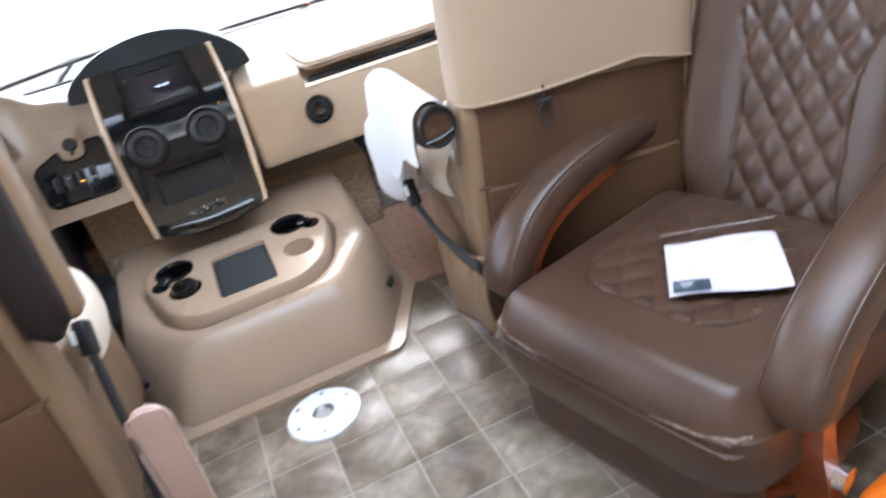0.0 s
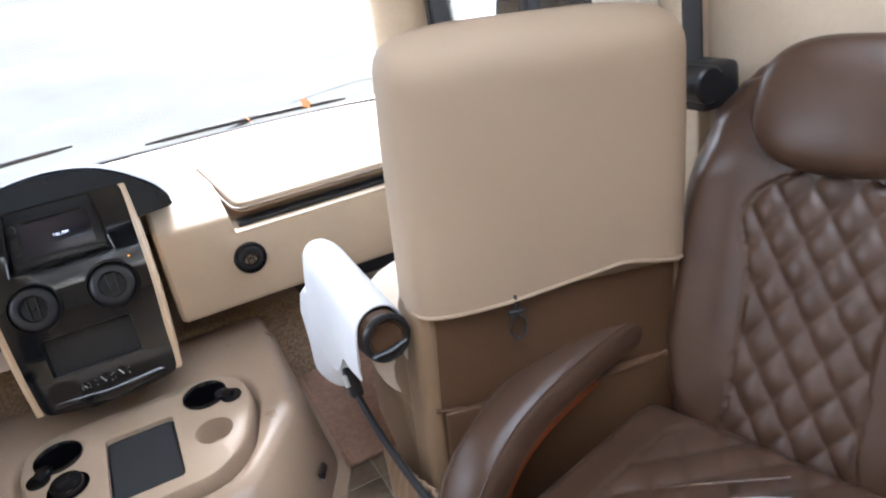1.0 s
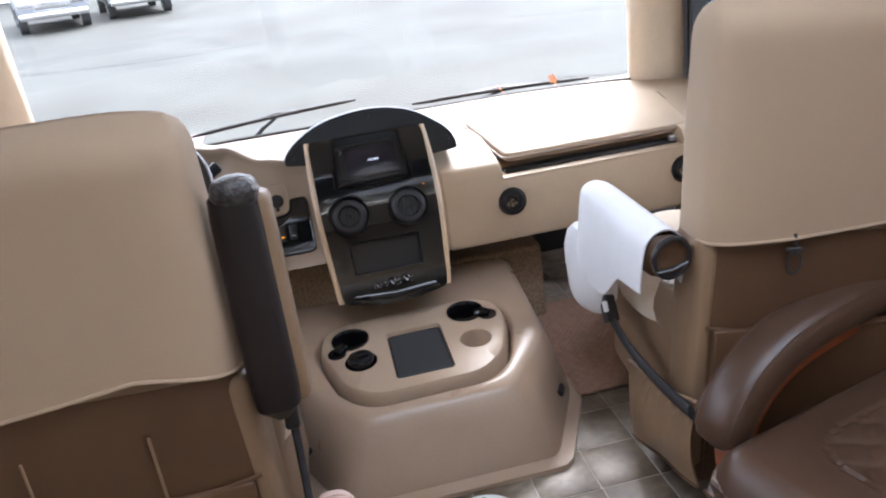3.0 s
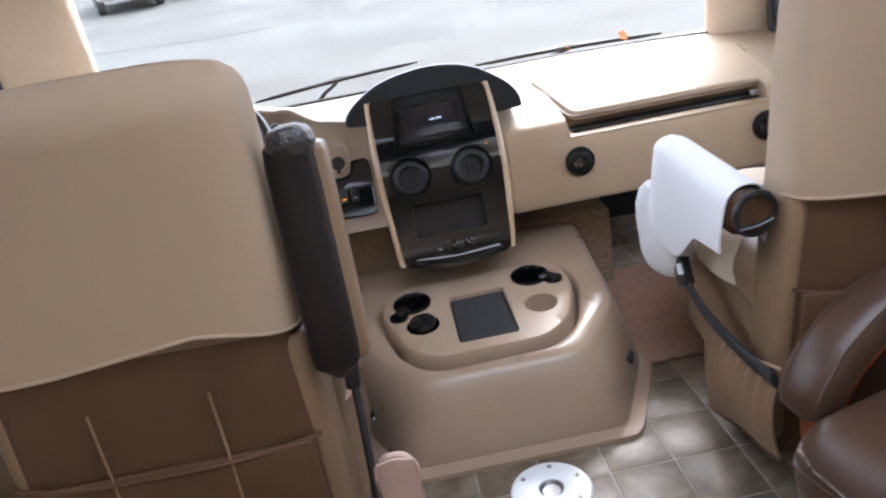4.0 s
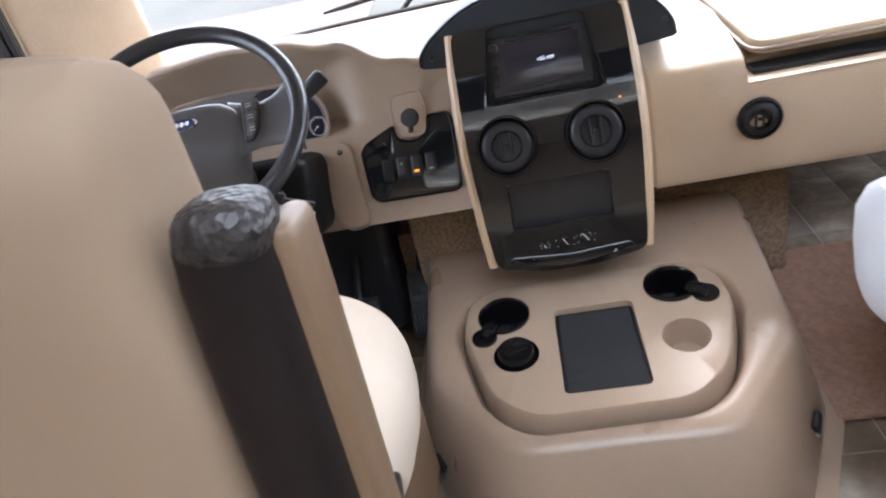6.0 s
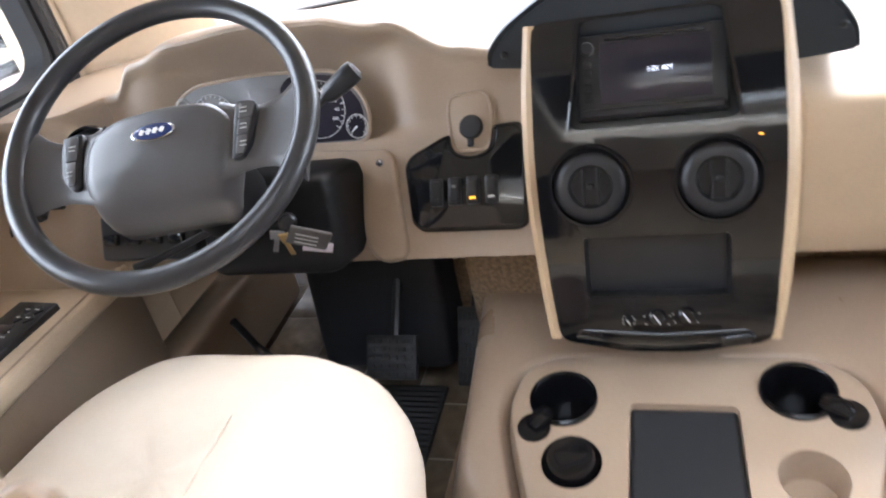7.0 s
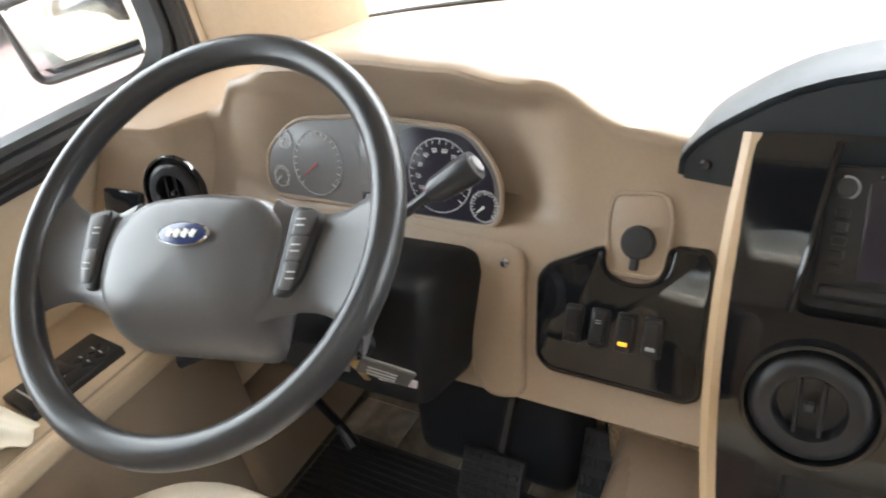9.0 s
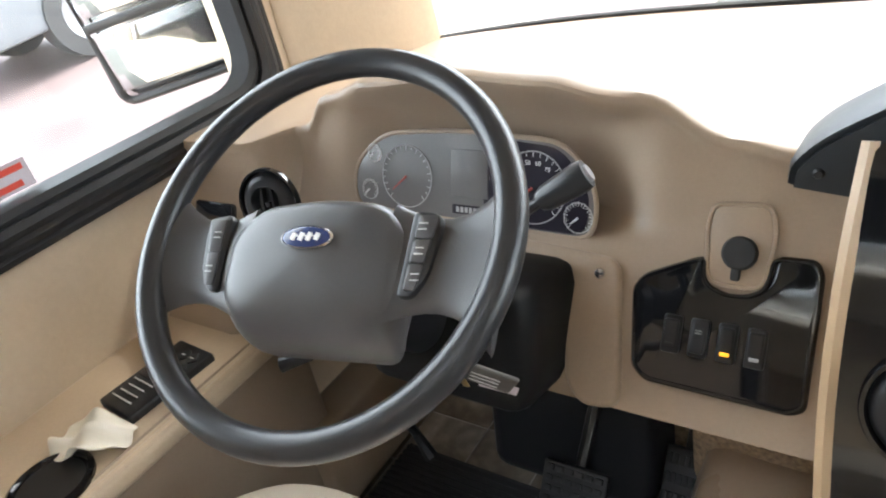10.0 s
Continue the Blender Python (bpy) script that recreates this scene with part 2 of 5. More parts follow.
def tube(pts, rad, n=12, closed=False, flat=1.0, up=(0, 0, 1)):
    """A tube through pts; rad is a number or a list; flat squashes it along up."""
    pts = [Vector(p) for p in pts]
    k = len(pts)
    rings = []
    for i, p in enumerate(pts):
        a = pts[(i - 1) % k] if closed or i else p
        b = pts[(i + 1) % k] if closed or i < k - 1 else p
        t = (b - a).normalized()
        side = t.cross(Vector(up))
        side = side.normalized() if side.length > 1e-4 else Vector((1, 0, 0))
        top = side.cross(t).normalized()
        r = rad[i] if isinstance(rad, (list, tuple)) else rad
        rings.append([p + side * (r * math.cos(2 * math.pi * j / n)) + top * (r * flat * math.sin(2 * math.pi * j / n)) for j in range(n)])
    if closed:
        rings.append(rings[0])
        bm = loft(rings, cap=False)
        bmesh.ops.remove_doubles(bm, verts=bm.verts, dist=1e-6)
        return bm
    return loft(rings)


def smooth_path(pts, k=5):
    """Catmull-Rom through pts."""
    p = [Vector(q) for q in pts]
    p = [2 * p[0] - p[1]] + p + [2 * p[-1] - p[-2]]
    out = []
    for a, b, c, d in zip(p, p[1:], p[2:], p[3:]):
        for i in range(k):
            t = i / k
            out.append(0.5 * ((2 * b) + (c - a) * t + (2 * a - 5 * b + 4 * c - d) * t * t + (3 * b - a - 3 * c + d) * t ** 3))
    return out + [p[-2]]


def lathe(prof, n=32, loc=(0, 0, 0), rot=(0, 0, 0), cap=True):
    bm = loft([[(r * math.cos(2 * math.pi * i / n), r * math.sin(2 * math.pi * i / n), z) for i in range(n)] for r, z in prof], cap=cap)
    return moved(bm, pose(*loc, *rot))


def prism(outline, depth, bevel=0.0, seg=2):
    """The flat outline in x, y made depth thick (from -depth to 0), its edges bevelled."""
    bm = bmesh.new()
    bot = [bm.verts.new((x, y, -depth)) for x, y in outline]
    top = [bm.verts.new((x, y, 0)) for x, y in outline]
    k = len(outline)
    bm.faces.new(bot[::-1])
    cap = bm.faces.new(top)
    for i in range(k):
        bm.faces.new((bot[i], bot[(i + 1) % k], top[(i + 1) % k], top[i]))
    bmesh.ops.recalc_face_normals(bm, faces=bm.faces)
    if bevel:
        bmesh.ops.bevel(bm, geom=[e for e in cap.edges], offset=bevel, segments=seg, profile=0.5, affect="EDGES")
    return bm


def fillet(pts, r, k=4):
    """Rounds the corners of a flat outline."""
    out, m = [], len(pts)
    for i in range(m):
        a, b, c = (Vector(pts[(i + j) % m]) for j in (-1, 0, 1))
        rr = min(r, (a - b).length * 0.45, (c - b).length * 0.45)
        p, q = b + (a - b).normalized() * rr, b + (c - b).normalized() * rr
        for t in range(k + 1):
            s = t / k
            v = p * (1 - s) ** 2 + b * (2 * s * (1 - s)) + q * s * s
            out.append((v.x, v.y))
    return out


def ringed(rings_2d, cap=True):
    """A stack of closed outlines given as (outline, z)."""
    return loft([[(x, y, z) for x, y in o] for o, z in rings_2d], cap=cap)


def put(ob, bm, material, sharp=35):
    me = bpy.data.meshes.new(ob.name if ob else "mesh")
    bmesh.ops.recalc_face_normals(bm, faces=bm.faces)
    bm.to_mesh(me)
    bm.free()
    me.polygons.foreach_set("use_smooth", [True] * len(me.polygons))
    me.set_sharp_from_angle(angle=radians(sharp))
    me.materials.append(material)
    return me


def part(name, bm, material, parent, label="", sharp=35):
    me = put(None, bm, material, sharp)
    ob = new(name, me)
    me.name = name
    if parent:
        ob.parent = parent
    if label:
        ob["label"] = label
    return ob


def thing(name, label, category, m=None, group=""):
    ob = new(name)
    if m is not None:
        ob.matrix_world = m
    return tagged(ob, label, category, group)


def setting(name, bm, material, label, category, sharp=35):
    return tagged(part(name, bm, material, None, "", sharp), label, category, "", "structure")


def text(words, size, material, m, parent, name="lettering"):
    cu = bpy.data.curves.new(name, "FONT")
    cu.body, cu.size, cu.extrude = words, size, 0.0002
    cu.align_x, cu.align_y = "CENTER", "CENTER"
    tmp = bpy.data.objects.new("tmp", cu)
    scene.collection.objects.link(tmp)
    me = bpy.data.meshes.new_from_object(tmp.evaluated_get(bpy.context.evaluated_depsgraph_get()))
    bpy.data.objects.remove(tmp)
    me.materials.append(material)
    ob = new(name, me)
    ob.parent = parent
    ob.matrix_local = m
    return ob


def lerp(a, b, t):
    return a + (b - a) * t


def hill(x, a, b, soft):
    """1 between a and b, falling smoothly to 0 over soft outside them."""
    t = max(0.0, min(1.0, min(x - (a - soft), (b + soft) - x) / soft))
    return t * t * (3 - 2 * t)


def table(pairs, x):
    """Smooth reading of a small table."""
    if x <= pairs[0][0]:
        return pairs[0][1]
    for (a, u), (b, v) in zip(pairs, pairs[1:]):
        if x <= b:
            t = (x - a) / (b - a)
            t = t * t * (3 - 2 * t)
            return u + (v - u) * t
    return pairs[-1][1]


# ---- shell of the cab ----
WALL = 1.25
FLOOR_BACK, DASH = -1.3, 2.62


def slab(x0, x1, y0, y1, z0, z1):
    return rbox(x1 - x0, y1 - y0, z1 - z0, 0.004, 0, loc=((x0 + x1) / 2, (y0 + y1) / 2, (z0 + z1) / 2))


floor = setting("floor", slab(-WALL, WALL, FLOOR_BACK, 3.0, -0.06, -0.0012), GROUT, "stone-look vinyl tile floor with pale grout lines", "floor")
# opening added out of view in the roof, sized to light seats and floor
LIGHT_HATCH = (-0.45, 1.10, 0.10, 1.30)
hx0, hx1, hy0, hy1 = LIGHT_HATCH
setting("ceiling", join(slab(-1.35, 1.35, FLOOR_BACK - 0.1, hy0, 1.95, 2.03), slab(-1.35, 1.35, hy1, 3.3, 1.95, 2.03), slab(-1.35, hx0, hy0, hy1, 1.95, 2.03), slab(hx1, 1.35, hy0, hy1, 1.95, 2.03)), CEILM, "cream padded headliner cut open for an added light hatch", "ceiling")
hatch = tagged(thing("added_roof_hatch", "clear unseen roof hatch added for light from above", "skylight"), kind="structure")
part("frame", tube([(hx0, hy0, 1.945), (hx1, hy0, 1.945), (hx1, hy1, 1.945), (hx0, hy1, 1.945)], 0.02, 8, closed=True), CEILM, hatch)
hp = part("pane", slab(hx0 - 0.02, hx1 + 0.02, hy0 - 0.02, hy1 + 0.02, 2.035, 2.042), PANE, hatch)
hp.visible_shadow = False
setting("wall_back", slab(-1.35, 1.35, FLOOR_BACK - 0.1, FLOOR_BACK, -0.06, 1.95), TANWALL, "tan covered partition wall", "wall")


def side_wall(name, sx, openings, label):
    """A side wall 0.1 m thick with window openings (y0, y1, z0, z1)."""
    x0, x1 = sorted((sx * WALL, sx * (WALL + 0.1)))
    bits, y = [], FLOOR_BACK
    for y0, y1, z0, z1 in openings:
        bits += [slab(x0, x1, y, y0, -0.06, 1.95), slab(x0, x1, y0, y1, -0.06, z0), slab(x0, x1, y0, y1, z1, 1.95)]
        y = y1
    bits.append(slab(x0, x1, y, 2.86, -0.06, 1.95))
    return setting(name, join(*bits), TANWALL, label, "wall")


LEFT_WIN = (1.15, 2.49, 0.735, 1.6)
# LEFT_BACK and RIGHT_BACK: unseen openings added to let fill light in from behind
LEFT_BACK = (-1.10, -0.20, 0.90, 1.60)
RIGHT_BACK = (-1.10, 0.40, 0.60, 1.60)
RIGHT_WIN = (1.80, 2.70, 0.70, 1.6)
side_wall("wall_left", -1, [LEFT_BACK, LEFT_WIN], "tan covered cab side wall with a window")
side_wall("wall_right", 1, [RIGHT_BACK, RIGHT_WIN], "tan covered cab side wall with a window")
setting("bulkhead", slab(-1.34, 1.34, 3.0, 3.08, -0.3, 0.66), BLACK, "dark panel closing the footwells", "wall")


def side_window(name, sx, o, label):
    y0, y1, z0, z1 = o
    w = thing(name, label, "window")
    tagged(w, kind="structure")
    cy, cz, dy, dz = (y0 + y1) / 2, (z0 + z1) / 2, y1 - y0, z1 - z0
    for i, (grow, deep, off) in enumerate(((0.052, 0.016, 0.0), (0.033, 0.026, 0.004), (0.013, 0.034, 0.008), (-0.006, 0.026, 0.014))):
        outer = fillet([(-dy / 2 - grow, -dz / 2 - grow), (dy / 2 + grow, -dz / 2 - grow), (dy / 2 + grow, dz / 2 + grow), (-dy / 2 - grow, dz / 2 + grow)], 0.09, 6)
        inn = 0.022
        inner = fillet([(-dy / 2 - grow + inn, -dz / 2 - grow + inn), (dy / 2 + grow - inn, -dz / 2 - grow + inn), (dy / 2 + grow - inn, dz / 2 + grow - inn), (-dy / 2 - grow + inn, dz / 2 + grow - inn)], 0.075, 6)
        x = sx * (WALL - deep + off * 0.2)
        x2 = sx * (WALL + 0.02 + off)
        mid = [(lerp(a[0], b[0], 0.5), lerp(a[1], b[1], 0.5)) for a, b in zip(outer, inner)]
        bm = loft([[(xx, cy + u, cz + v) for u, v in ring] for ring, xx in ((outer, x2), (outer, x + sx * 0.006), (mid, x), (inner, x + sx * 0.006), (inner, x2))], cap=False)
        part("window_frame", bm, RUBBER if i != 1 else BLACK, w, "black ribbed rubber and aluminium frame")
    p = part("pane", slab(*sorted((sx * (WALL + 0.035), sx * (WALL + 0.040))), y0 - 0.02, y1 + 0.02, z0 - 0.02, z1 + 0.02), PANE, w, "clear glass")
    p.visible_shadow = False
    return w


side_window("window_left", -1, LEFT_WIN, "sliding driver side window with a thick black frame")
wr = side_window("window_right", 1, RIGHT_WIN, "passenger side window with a thick black frame")
part("mullion", slab(WALL + 0.012, WALL + 0.050, 2.135, 2.175, 0.70, 1.6), RUBBER, wr, "black sliding pane upright")

# panes and frames for the two added rear light openings
side_window("added_window_left_rear", -1, LEFT_BACK, "unseen side window added to light the living area")
side_window("added_window_right_rear", 1, RIGHT_BACK, "unseen side window added to light the living area")


# windscreen: a shallow bow from pillar to pillar
def screen_y(x, z):
    return 3.02 - 0.20 * (x / 1.2) ** 4 - 0.10 * (z - 0.7)


ws = thing("windshield", "wide curved windshield of clear glass", "windshield")
tagged(ws, kind="structure")
glassy = part("pane", loft([[(x, screen_y(x, z), z) for x in np.linspace(-1.21, 1.21, 33)] for z in np.linspace(0.66, 1.98, 12)], closed=False), PANE, ws)
glassy.visible_shadow = False
part("gasket", tube([(x, screen_y(x, 0.69), 0.695) for x in np.linspace(-1.2, 1.2, 40)], 0.012, 8), RUBBER, ws, "black rubber seal")
for sx in (-1, 1):
    outline = [(1.27, 2.70), (1.25, 2.55), (1.215, 2.62), (1.10, 2.80), (1.075, 2.90), (1.20, 2.98), (1.34, 2.96)] if sx < 0 else [(1.27, 2.80), (1.25, 2.765), (1.215, 2.77), (1.10, 2.83), (1.075, 2.90), (1.20, 2.98), (1.34, 2.96)]
    rings = []
    for z in np.linspace(0.60, 1.95, 8):
        rings.append([(sx * x, y, z) for x, y in fillet(outline, 0.05, 4)])
    setting("pillar_left" if sx < 0 else "pillar_right", loft(rings), TANWALL, "tan covered windshield pillar", "pillar")
setting("header", slab(-1.3, 1.3, 2.72, 3.05, 1.62, 1.97), CEILM, "cream panel over the windshield", "panel")

# carpeted riser and footwell coverings
setting("carpet_riser", rbox(1.05, 0.50, 0.285, 0.02, 3, loc=(-0.005, 2.655, 0.1415)), CARPET, "tan loop carpet wrapped riser under the dash", "carpet")
setting("carpet_riser_left", rbox(0.36, 0.40, 0.44, 0.025, 3, loc=(-0.195, 2.50, 0.219)), CARPET, "tan loop carpet wrapped post beside the pedals", "carpet")
setting("carpet_riser_back", rbox(1.3, 0.2, 0.55, 0.03, 2, loc=(-0.15, 2.85, 0.3)), CARPET, "tan loop carpet on the firewall", "carpet")

# ---- engine cover between the seats ----
INSERT = [(-0.258, 0.085), (-0.245, 0.165), (-0.19, 0.200), (0.19, 0.203), (0.248, 0.160), (0.258, 0.070), (0.208, -0.085), (0.140, -0.150), (-0.135, -0.155), (-0.205, -0.095)]


def engine_cover():
    t = thing("engine_cover", "moulded taupe plastic engine cover with drink console, on the floor", "engine cover")
    # plan outlines about x = c, read by bearing so that every ring has the same points
    c, mid_y, n = 0.017, 1.99, 96

    def plan(front, fy, wide, wy, back, by, r):
        return fillet([(c - front, fy), (c + front, fy), (c + wide, wy), (c + back, by), (c - back, by), (c - wide, wy)], r, 5)

    def by_bearing(outline):
        out = []
        for i in range(n):
            a = 2 * math.pi * i / n
            u, v = math.cos(a), math.sin(a)
            best = 0.0
            for (x0, y0), (x1, y1) in zip(outline, outline[1:] + outline[:1]):
                px, py, qx, qy = x0 - c, y0 - mid_y, x1 - x0, y1 - y0
                det = u * qy - v * qx
                if abs(det) > 1e-9:
                    k, m = (px * qy - py * qx) / det, (px * v - py * u) / det
                    if k > 0 and -1e-6 <= m <= 1 + 1e-6:
                        best = max(best, k)
            out.append((c + u * best, mid_y + v * best))
        return out

    def top_z(y):
        return min(0.203 + 0.125 * max(0.0, y - 1.735), 0.276)

    edge = fillet([(x + 0.008, y + 1.93) for x, y in INSERT], 0.05, 5)

    def about_insert(k):
        return [(0.008 + (x - 0.008) * k, 1.945 + (y - 1.945) * k) for x, y in edge]
    flange = plan(0.293, 1.620, 0.428, 1.900, 0.432, 2.42, 0.030)
    flange_in = plan(0.276, 1.637, 0.408, 1.905, 0.418, 2.42, 0.030)
    low = plan(0.268, 1.650, 0.398, 1.91, 0.410, 2.42, 0.030)
    mid = plan(0.222, 1.700, 0.366, 1.915, 0.388, 2.41, 0.034)
    ridge = plan(0.196, 1.724, 0.344, 1.92, 0.368, 2.40, 0.040)
    ridge2 = plan(0.186, 1.737, 0.330, 1.925, 0.354, 2.385, 0.040)
    ridge3 = plan(0.174, 1.752, 0.314, 1.932, 0.338, 2.365, 0.045)
    rings = [[(x, y, z) for x, y in by_bearing(o)] for o, z in ((flange, 0.0), (flange, 0.012), (flange_in, 0.016), (low, 0.020), (low, 0.034))]
    for o, k, dz in ((mid, 0.66, 0.0), (ridge, 0.945, 0.0), (ridge2, 1.0, -0.0035), (ridge3, 1.0, 0.0)):
        rings.append([(x, y, top_z(y) * k + dz) for x, y in by_bearing(o)])
    for k, dz in ((1.125, 0.0), (1.105, -0.004), (1.09, -0.020), (1.075, -0.034)):
        rings.append([(x, y, top_z(y) + dz * max(0.12, min(1.0, (2.16 - y) / 0.30))) for x, y in by_bearing(about_insert(k))])
    for k, z in ((1.03, 0.165), (0.95, 0.150)):
        rings.append([(x, y, z) for x, y in by_bearing(about_insert(k))])
    part("body", loft(rings), COVERP, t, sharp=50)
    for sx in (-1, 1):
        part("latch_pocket", rbox(0.012, 0.045, 0.02, 0.005, 1, loc=(0.017 + sx * 0.346, 1.83, 0.085), rot=(0, sx * -28, sx * -26)), BLACK, t, "small dark latch slot")
        part("screw", lathe([(0.001, 0.004), (0.006, 0.003), (0.007, 0)], 10, (0.017 + sx * 0.336, 1.80, 0.080), (0, sx * 60, 0)), STEEL, t)
    # raised console insert: a plane that tilts towards the seats
    tilt = math.degrees(math.atan2(0.020, 0.21))
    ins = new("console_insert")
    ins.parent = t
    ins.matrix_local = pose(0.008, 1.93, 0.247, tilt)
    ins["label"] = "warm taupe drink console insert"
    top = fillet(INSERT, 0.05, 5)
    def grown(k, dy=0.0):
        return [(x * k, y * k + dy) for x, y in top]
    # plate with real openings: tray and four cups
    bm = bmesh.new()
    holes = {"tray": (0.000, -0.003, 0.155, 0.222), "a": (-0.178, 0.112, 0.047, 0), "b": (-0.158, -0.002, 0.044, 0), "c": (0.160, 0.137, 0.047, 0), "d": (0.157, -0.008, 0.043, 0)}
    loops = [top]
    cx, cy, w, h = holes["tray"]
    loops.append(fillet([(cx - w / 2, cy - h / 2), (cx + w / 2, cy - h / 2), (cx + w / 2, cy + h / 2), (cx - w / 2, cy + h / 2)], 0.014, 4))
    for k in "abcd":
        cx, cy, r, _ = holes[k]
        loops.append([(cx + r * math.cos(2 * math.pi * i / 24), cy + r * math.sin(2 * math.pi * i / 24)) for i in range(24)])
    edges, first = [], None
    for o in loops:
        vs = [bm.verts.new((x, y, 0)) for x, y in o]
        es = [bm.edges.new((vs[i], vs[(i + 1) % len(vs)])) for i in range(len(vs))]
        first = first or vs
        edges += es
    bmesh.ops.triangle_fill(bm, edges=edges, use_beauty=True, use_dissolve=False)
    # rim down to the groove
    prev = first
    for k, z in ((1.012, -0.003), (1.03, -0.014), (1.05, -0.036), (1.06, -0.062)):
        ring = [bm.verts.new((x, y, z)) for x, y in grown(k)]
        for i in range(len(ring)):
            j = (i + 1) % len(ring)
            bm.faces.new((prev[i], prev[j], ring[j], ring[i]))
        prev = ring
    part("plate", bm, INSERTP, ins, sharp=50)
    # tray with rubber liner
    cx, cy, w, h = holes["tray"]
    part("tray_well", ringed([(fillet([(cx - w / 2 * k, cy - h / 2 * k), (cx + w / 2 * k, cy - h / 2 * k), (cx + w / 2 * k, cy + h / 2 * k), (cx - w / 2 * k, cy + h / 2 * k)], 0.014, 4), z) for k, z in ((1.0, 0.0), (0.995, -0.006), (0.99, -0.016))], cap=False), INSERTP, ins)
    liner = [prism(fillet([(cx - w * .475, cy - h * .475), (cx + w * .475, cy - h * .475), (cx + w * .475, cy + h * .475), (cx - w * .475, cy + h * .475)], 0.012, 4), 0.004, 0.001)]
    moved(liner[0], pose(0, 0, -0.009))
    liner.append(rbox(w * 0.98, h * 0.98, 0.004, 0.001, 0, loc=(cx, cy, -0.015)))
    rows = []
    for i in range(137):
        yy = cy - h * 0.45 + h * 0.9 * i / 136
        rows.append([(cx - w * 0.45, yy, -0.0088 + (0.0018 if i % 4 in (1, 2) else 0.0)), (cx + w * 0.45, yy, -0.0088 + (0.0018 if i % 4 in (1, 2) else 0.0))])
    liner.append(loft(rows, closed=False))
    part("tray_liner", join(*liner), RUBBER, ins, "ribbed black rubber liner")
    # cups
    for k in "abcd":
        cx, cy, r, _ = holes[k]
        m = INSERTP if k == "d" else CUPB
        part("cup_well", lathe([(r, 0.001), (r * 0.985, -0.012), (r * 0.93, -0.055), (r * 0.9, -0.060), (0.002, -0.060)], 32, (cx, cy, 0), cap=False), m, ins, "moulded tan well" if k == "d" else "black plastic well")
    for k, ang in (("a", 235), ("c", -35)):
        cx, cy, r, _ = holes[k]
        lip = lathe([(r * 0.93, -0.012), (r * 0.98, 0.004), (r * 1.04, 0.007), (r * 1.12, 0.005), (r * 1.14, 0.0)], 36, (cx, cy, 0), cap=False)
        a = radians(ang)
        ux, uy = math.cos(a), math.sin(a)
        grip = tube([(cx + ux * r * (0.75 + 0.27 * i), cy + uy * r * (0.75 + 0.27 * i), 0.006 + 0.004 * math.sin(i)) for i in range(4)], [0.014, 0.016, 0.015, 0.012], 10, flat=0.5)
        base = lathe([(0.026, 0.0), (0.025, 0.004), (0.002, 0.005)], 20, (cx + ux * r * 1.5, cy + uy * r * 1.5, 0))
        part("cup_holder", join(lip, grip, base), CUPB, ins, "black drink holder with a mug-handle notch")
    cx, cy, r, _ = holes["b"]
    part("ashtray_lid", join(lathe([(r * 0.80, -0.03), (r * 0.80, 0.010), (r * 0.74, 0.016), (0.001, 0.016)], 30, (cx, cy, 0)), moved(prism(fillet([(-0.022, -0.014), (0.026, -0.014), (0.026, 0.016), (-0.022, 0.016)], 0.012), 0.004, 0.0015), pose(cx, cy, 0.020, 0, 0, 25))), CUPB, ins, "black ribbed flip lid")
    return t


engine_cover()

# ---- floor fittings ----
fp = thing("table_base_plate", "round white metal table base plate screwed to the floor", "floor plate", pose(0.059, 1.508, 0))
part("plate", lathe([(0.090, 0.0), (0.090, 0.006), (0.085, 0.010), (0.030, 0.013), (0.028, 0.012), (0.027, 0.0), (0.001, 0.001)], 48), PLATE, fp)
part("socket", lathe([(0.027, 0.001), (0.026, 0.010), (0.020, 0.004), (0.001, 0.003)], 24), STEEL, fp, "dull steel centre socket")
for i in range(6):
    a = radians(60 * i + 20)
    part("screw", lathe([(0.006, 0.009), (0.0055, 0.0125), (0.001, 0.0135)], 10, (0.070 * math.cos(a), 0.070 * math.sin(a), 0)), STEEL, fp)

rug = thing("passenger_floor_mat", "rosy brown woven mat in the passenger footwell", "floor mat", pose(0.662, 2.19, 0.006, 0, 0, 0))
rows = []
for i in range(185):
    z = 0.006 + 0.003 * math.sin(2 * math.pi * i / 4)
    rows.append([(-0.22 + 0.44 * j / 88, -0.285 + 0.57 * i / 184, z + 0.0025 * math.sin(2 * math.pi * (j / 4 + (i // 4) * 0.5))) for j in range(89)])
part("weave", loft(rows, closed=False), MATT, rug)
part("edge", tube([(-0.225, -0.29, 0.004), (0.225, -0.29, 0.004), (0.225, 0.29, 0.004), (-0.225, 0.29, 0.004)], 0.007, 8, closed=True), MATT, rug)
bm_mat = thing("driver_floor_mat", "black ribbed rubber mat under the pedals", "floor mat", pose(-0.72, 2.06, 0.003))
rows = []
for i in range(133):
    z = 0.008 + (0.005 if i % 4 in (1, 2) else 0.0)
    rows.append([(-0.25, -0.25 + 0.5 * i / 132, 0.0), (-0.248, -0.25 + 0.5 * i / 132, z), (0.248, -0.25 + 0.5 * i / 132, z), (0.25, -0.25 + 0.5 * i / 132, 0.0)])
part("sheet", loft(rows, closed=False), RUBBER, bm_mat)


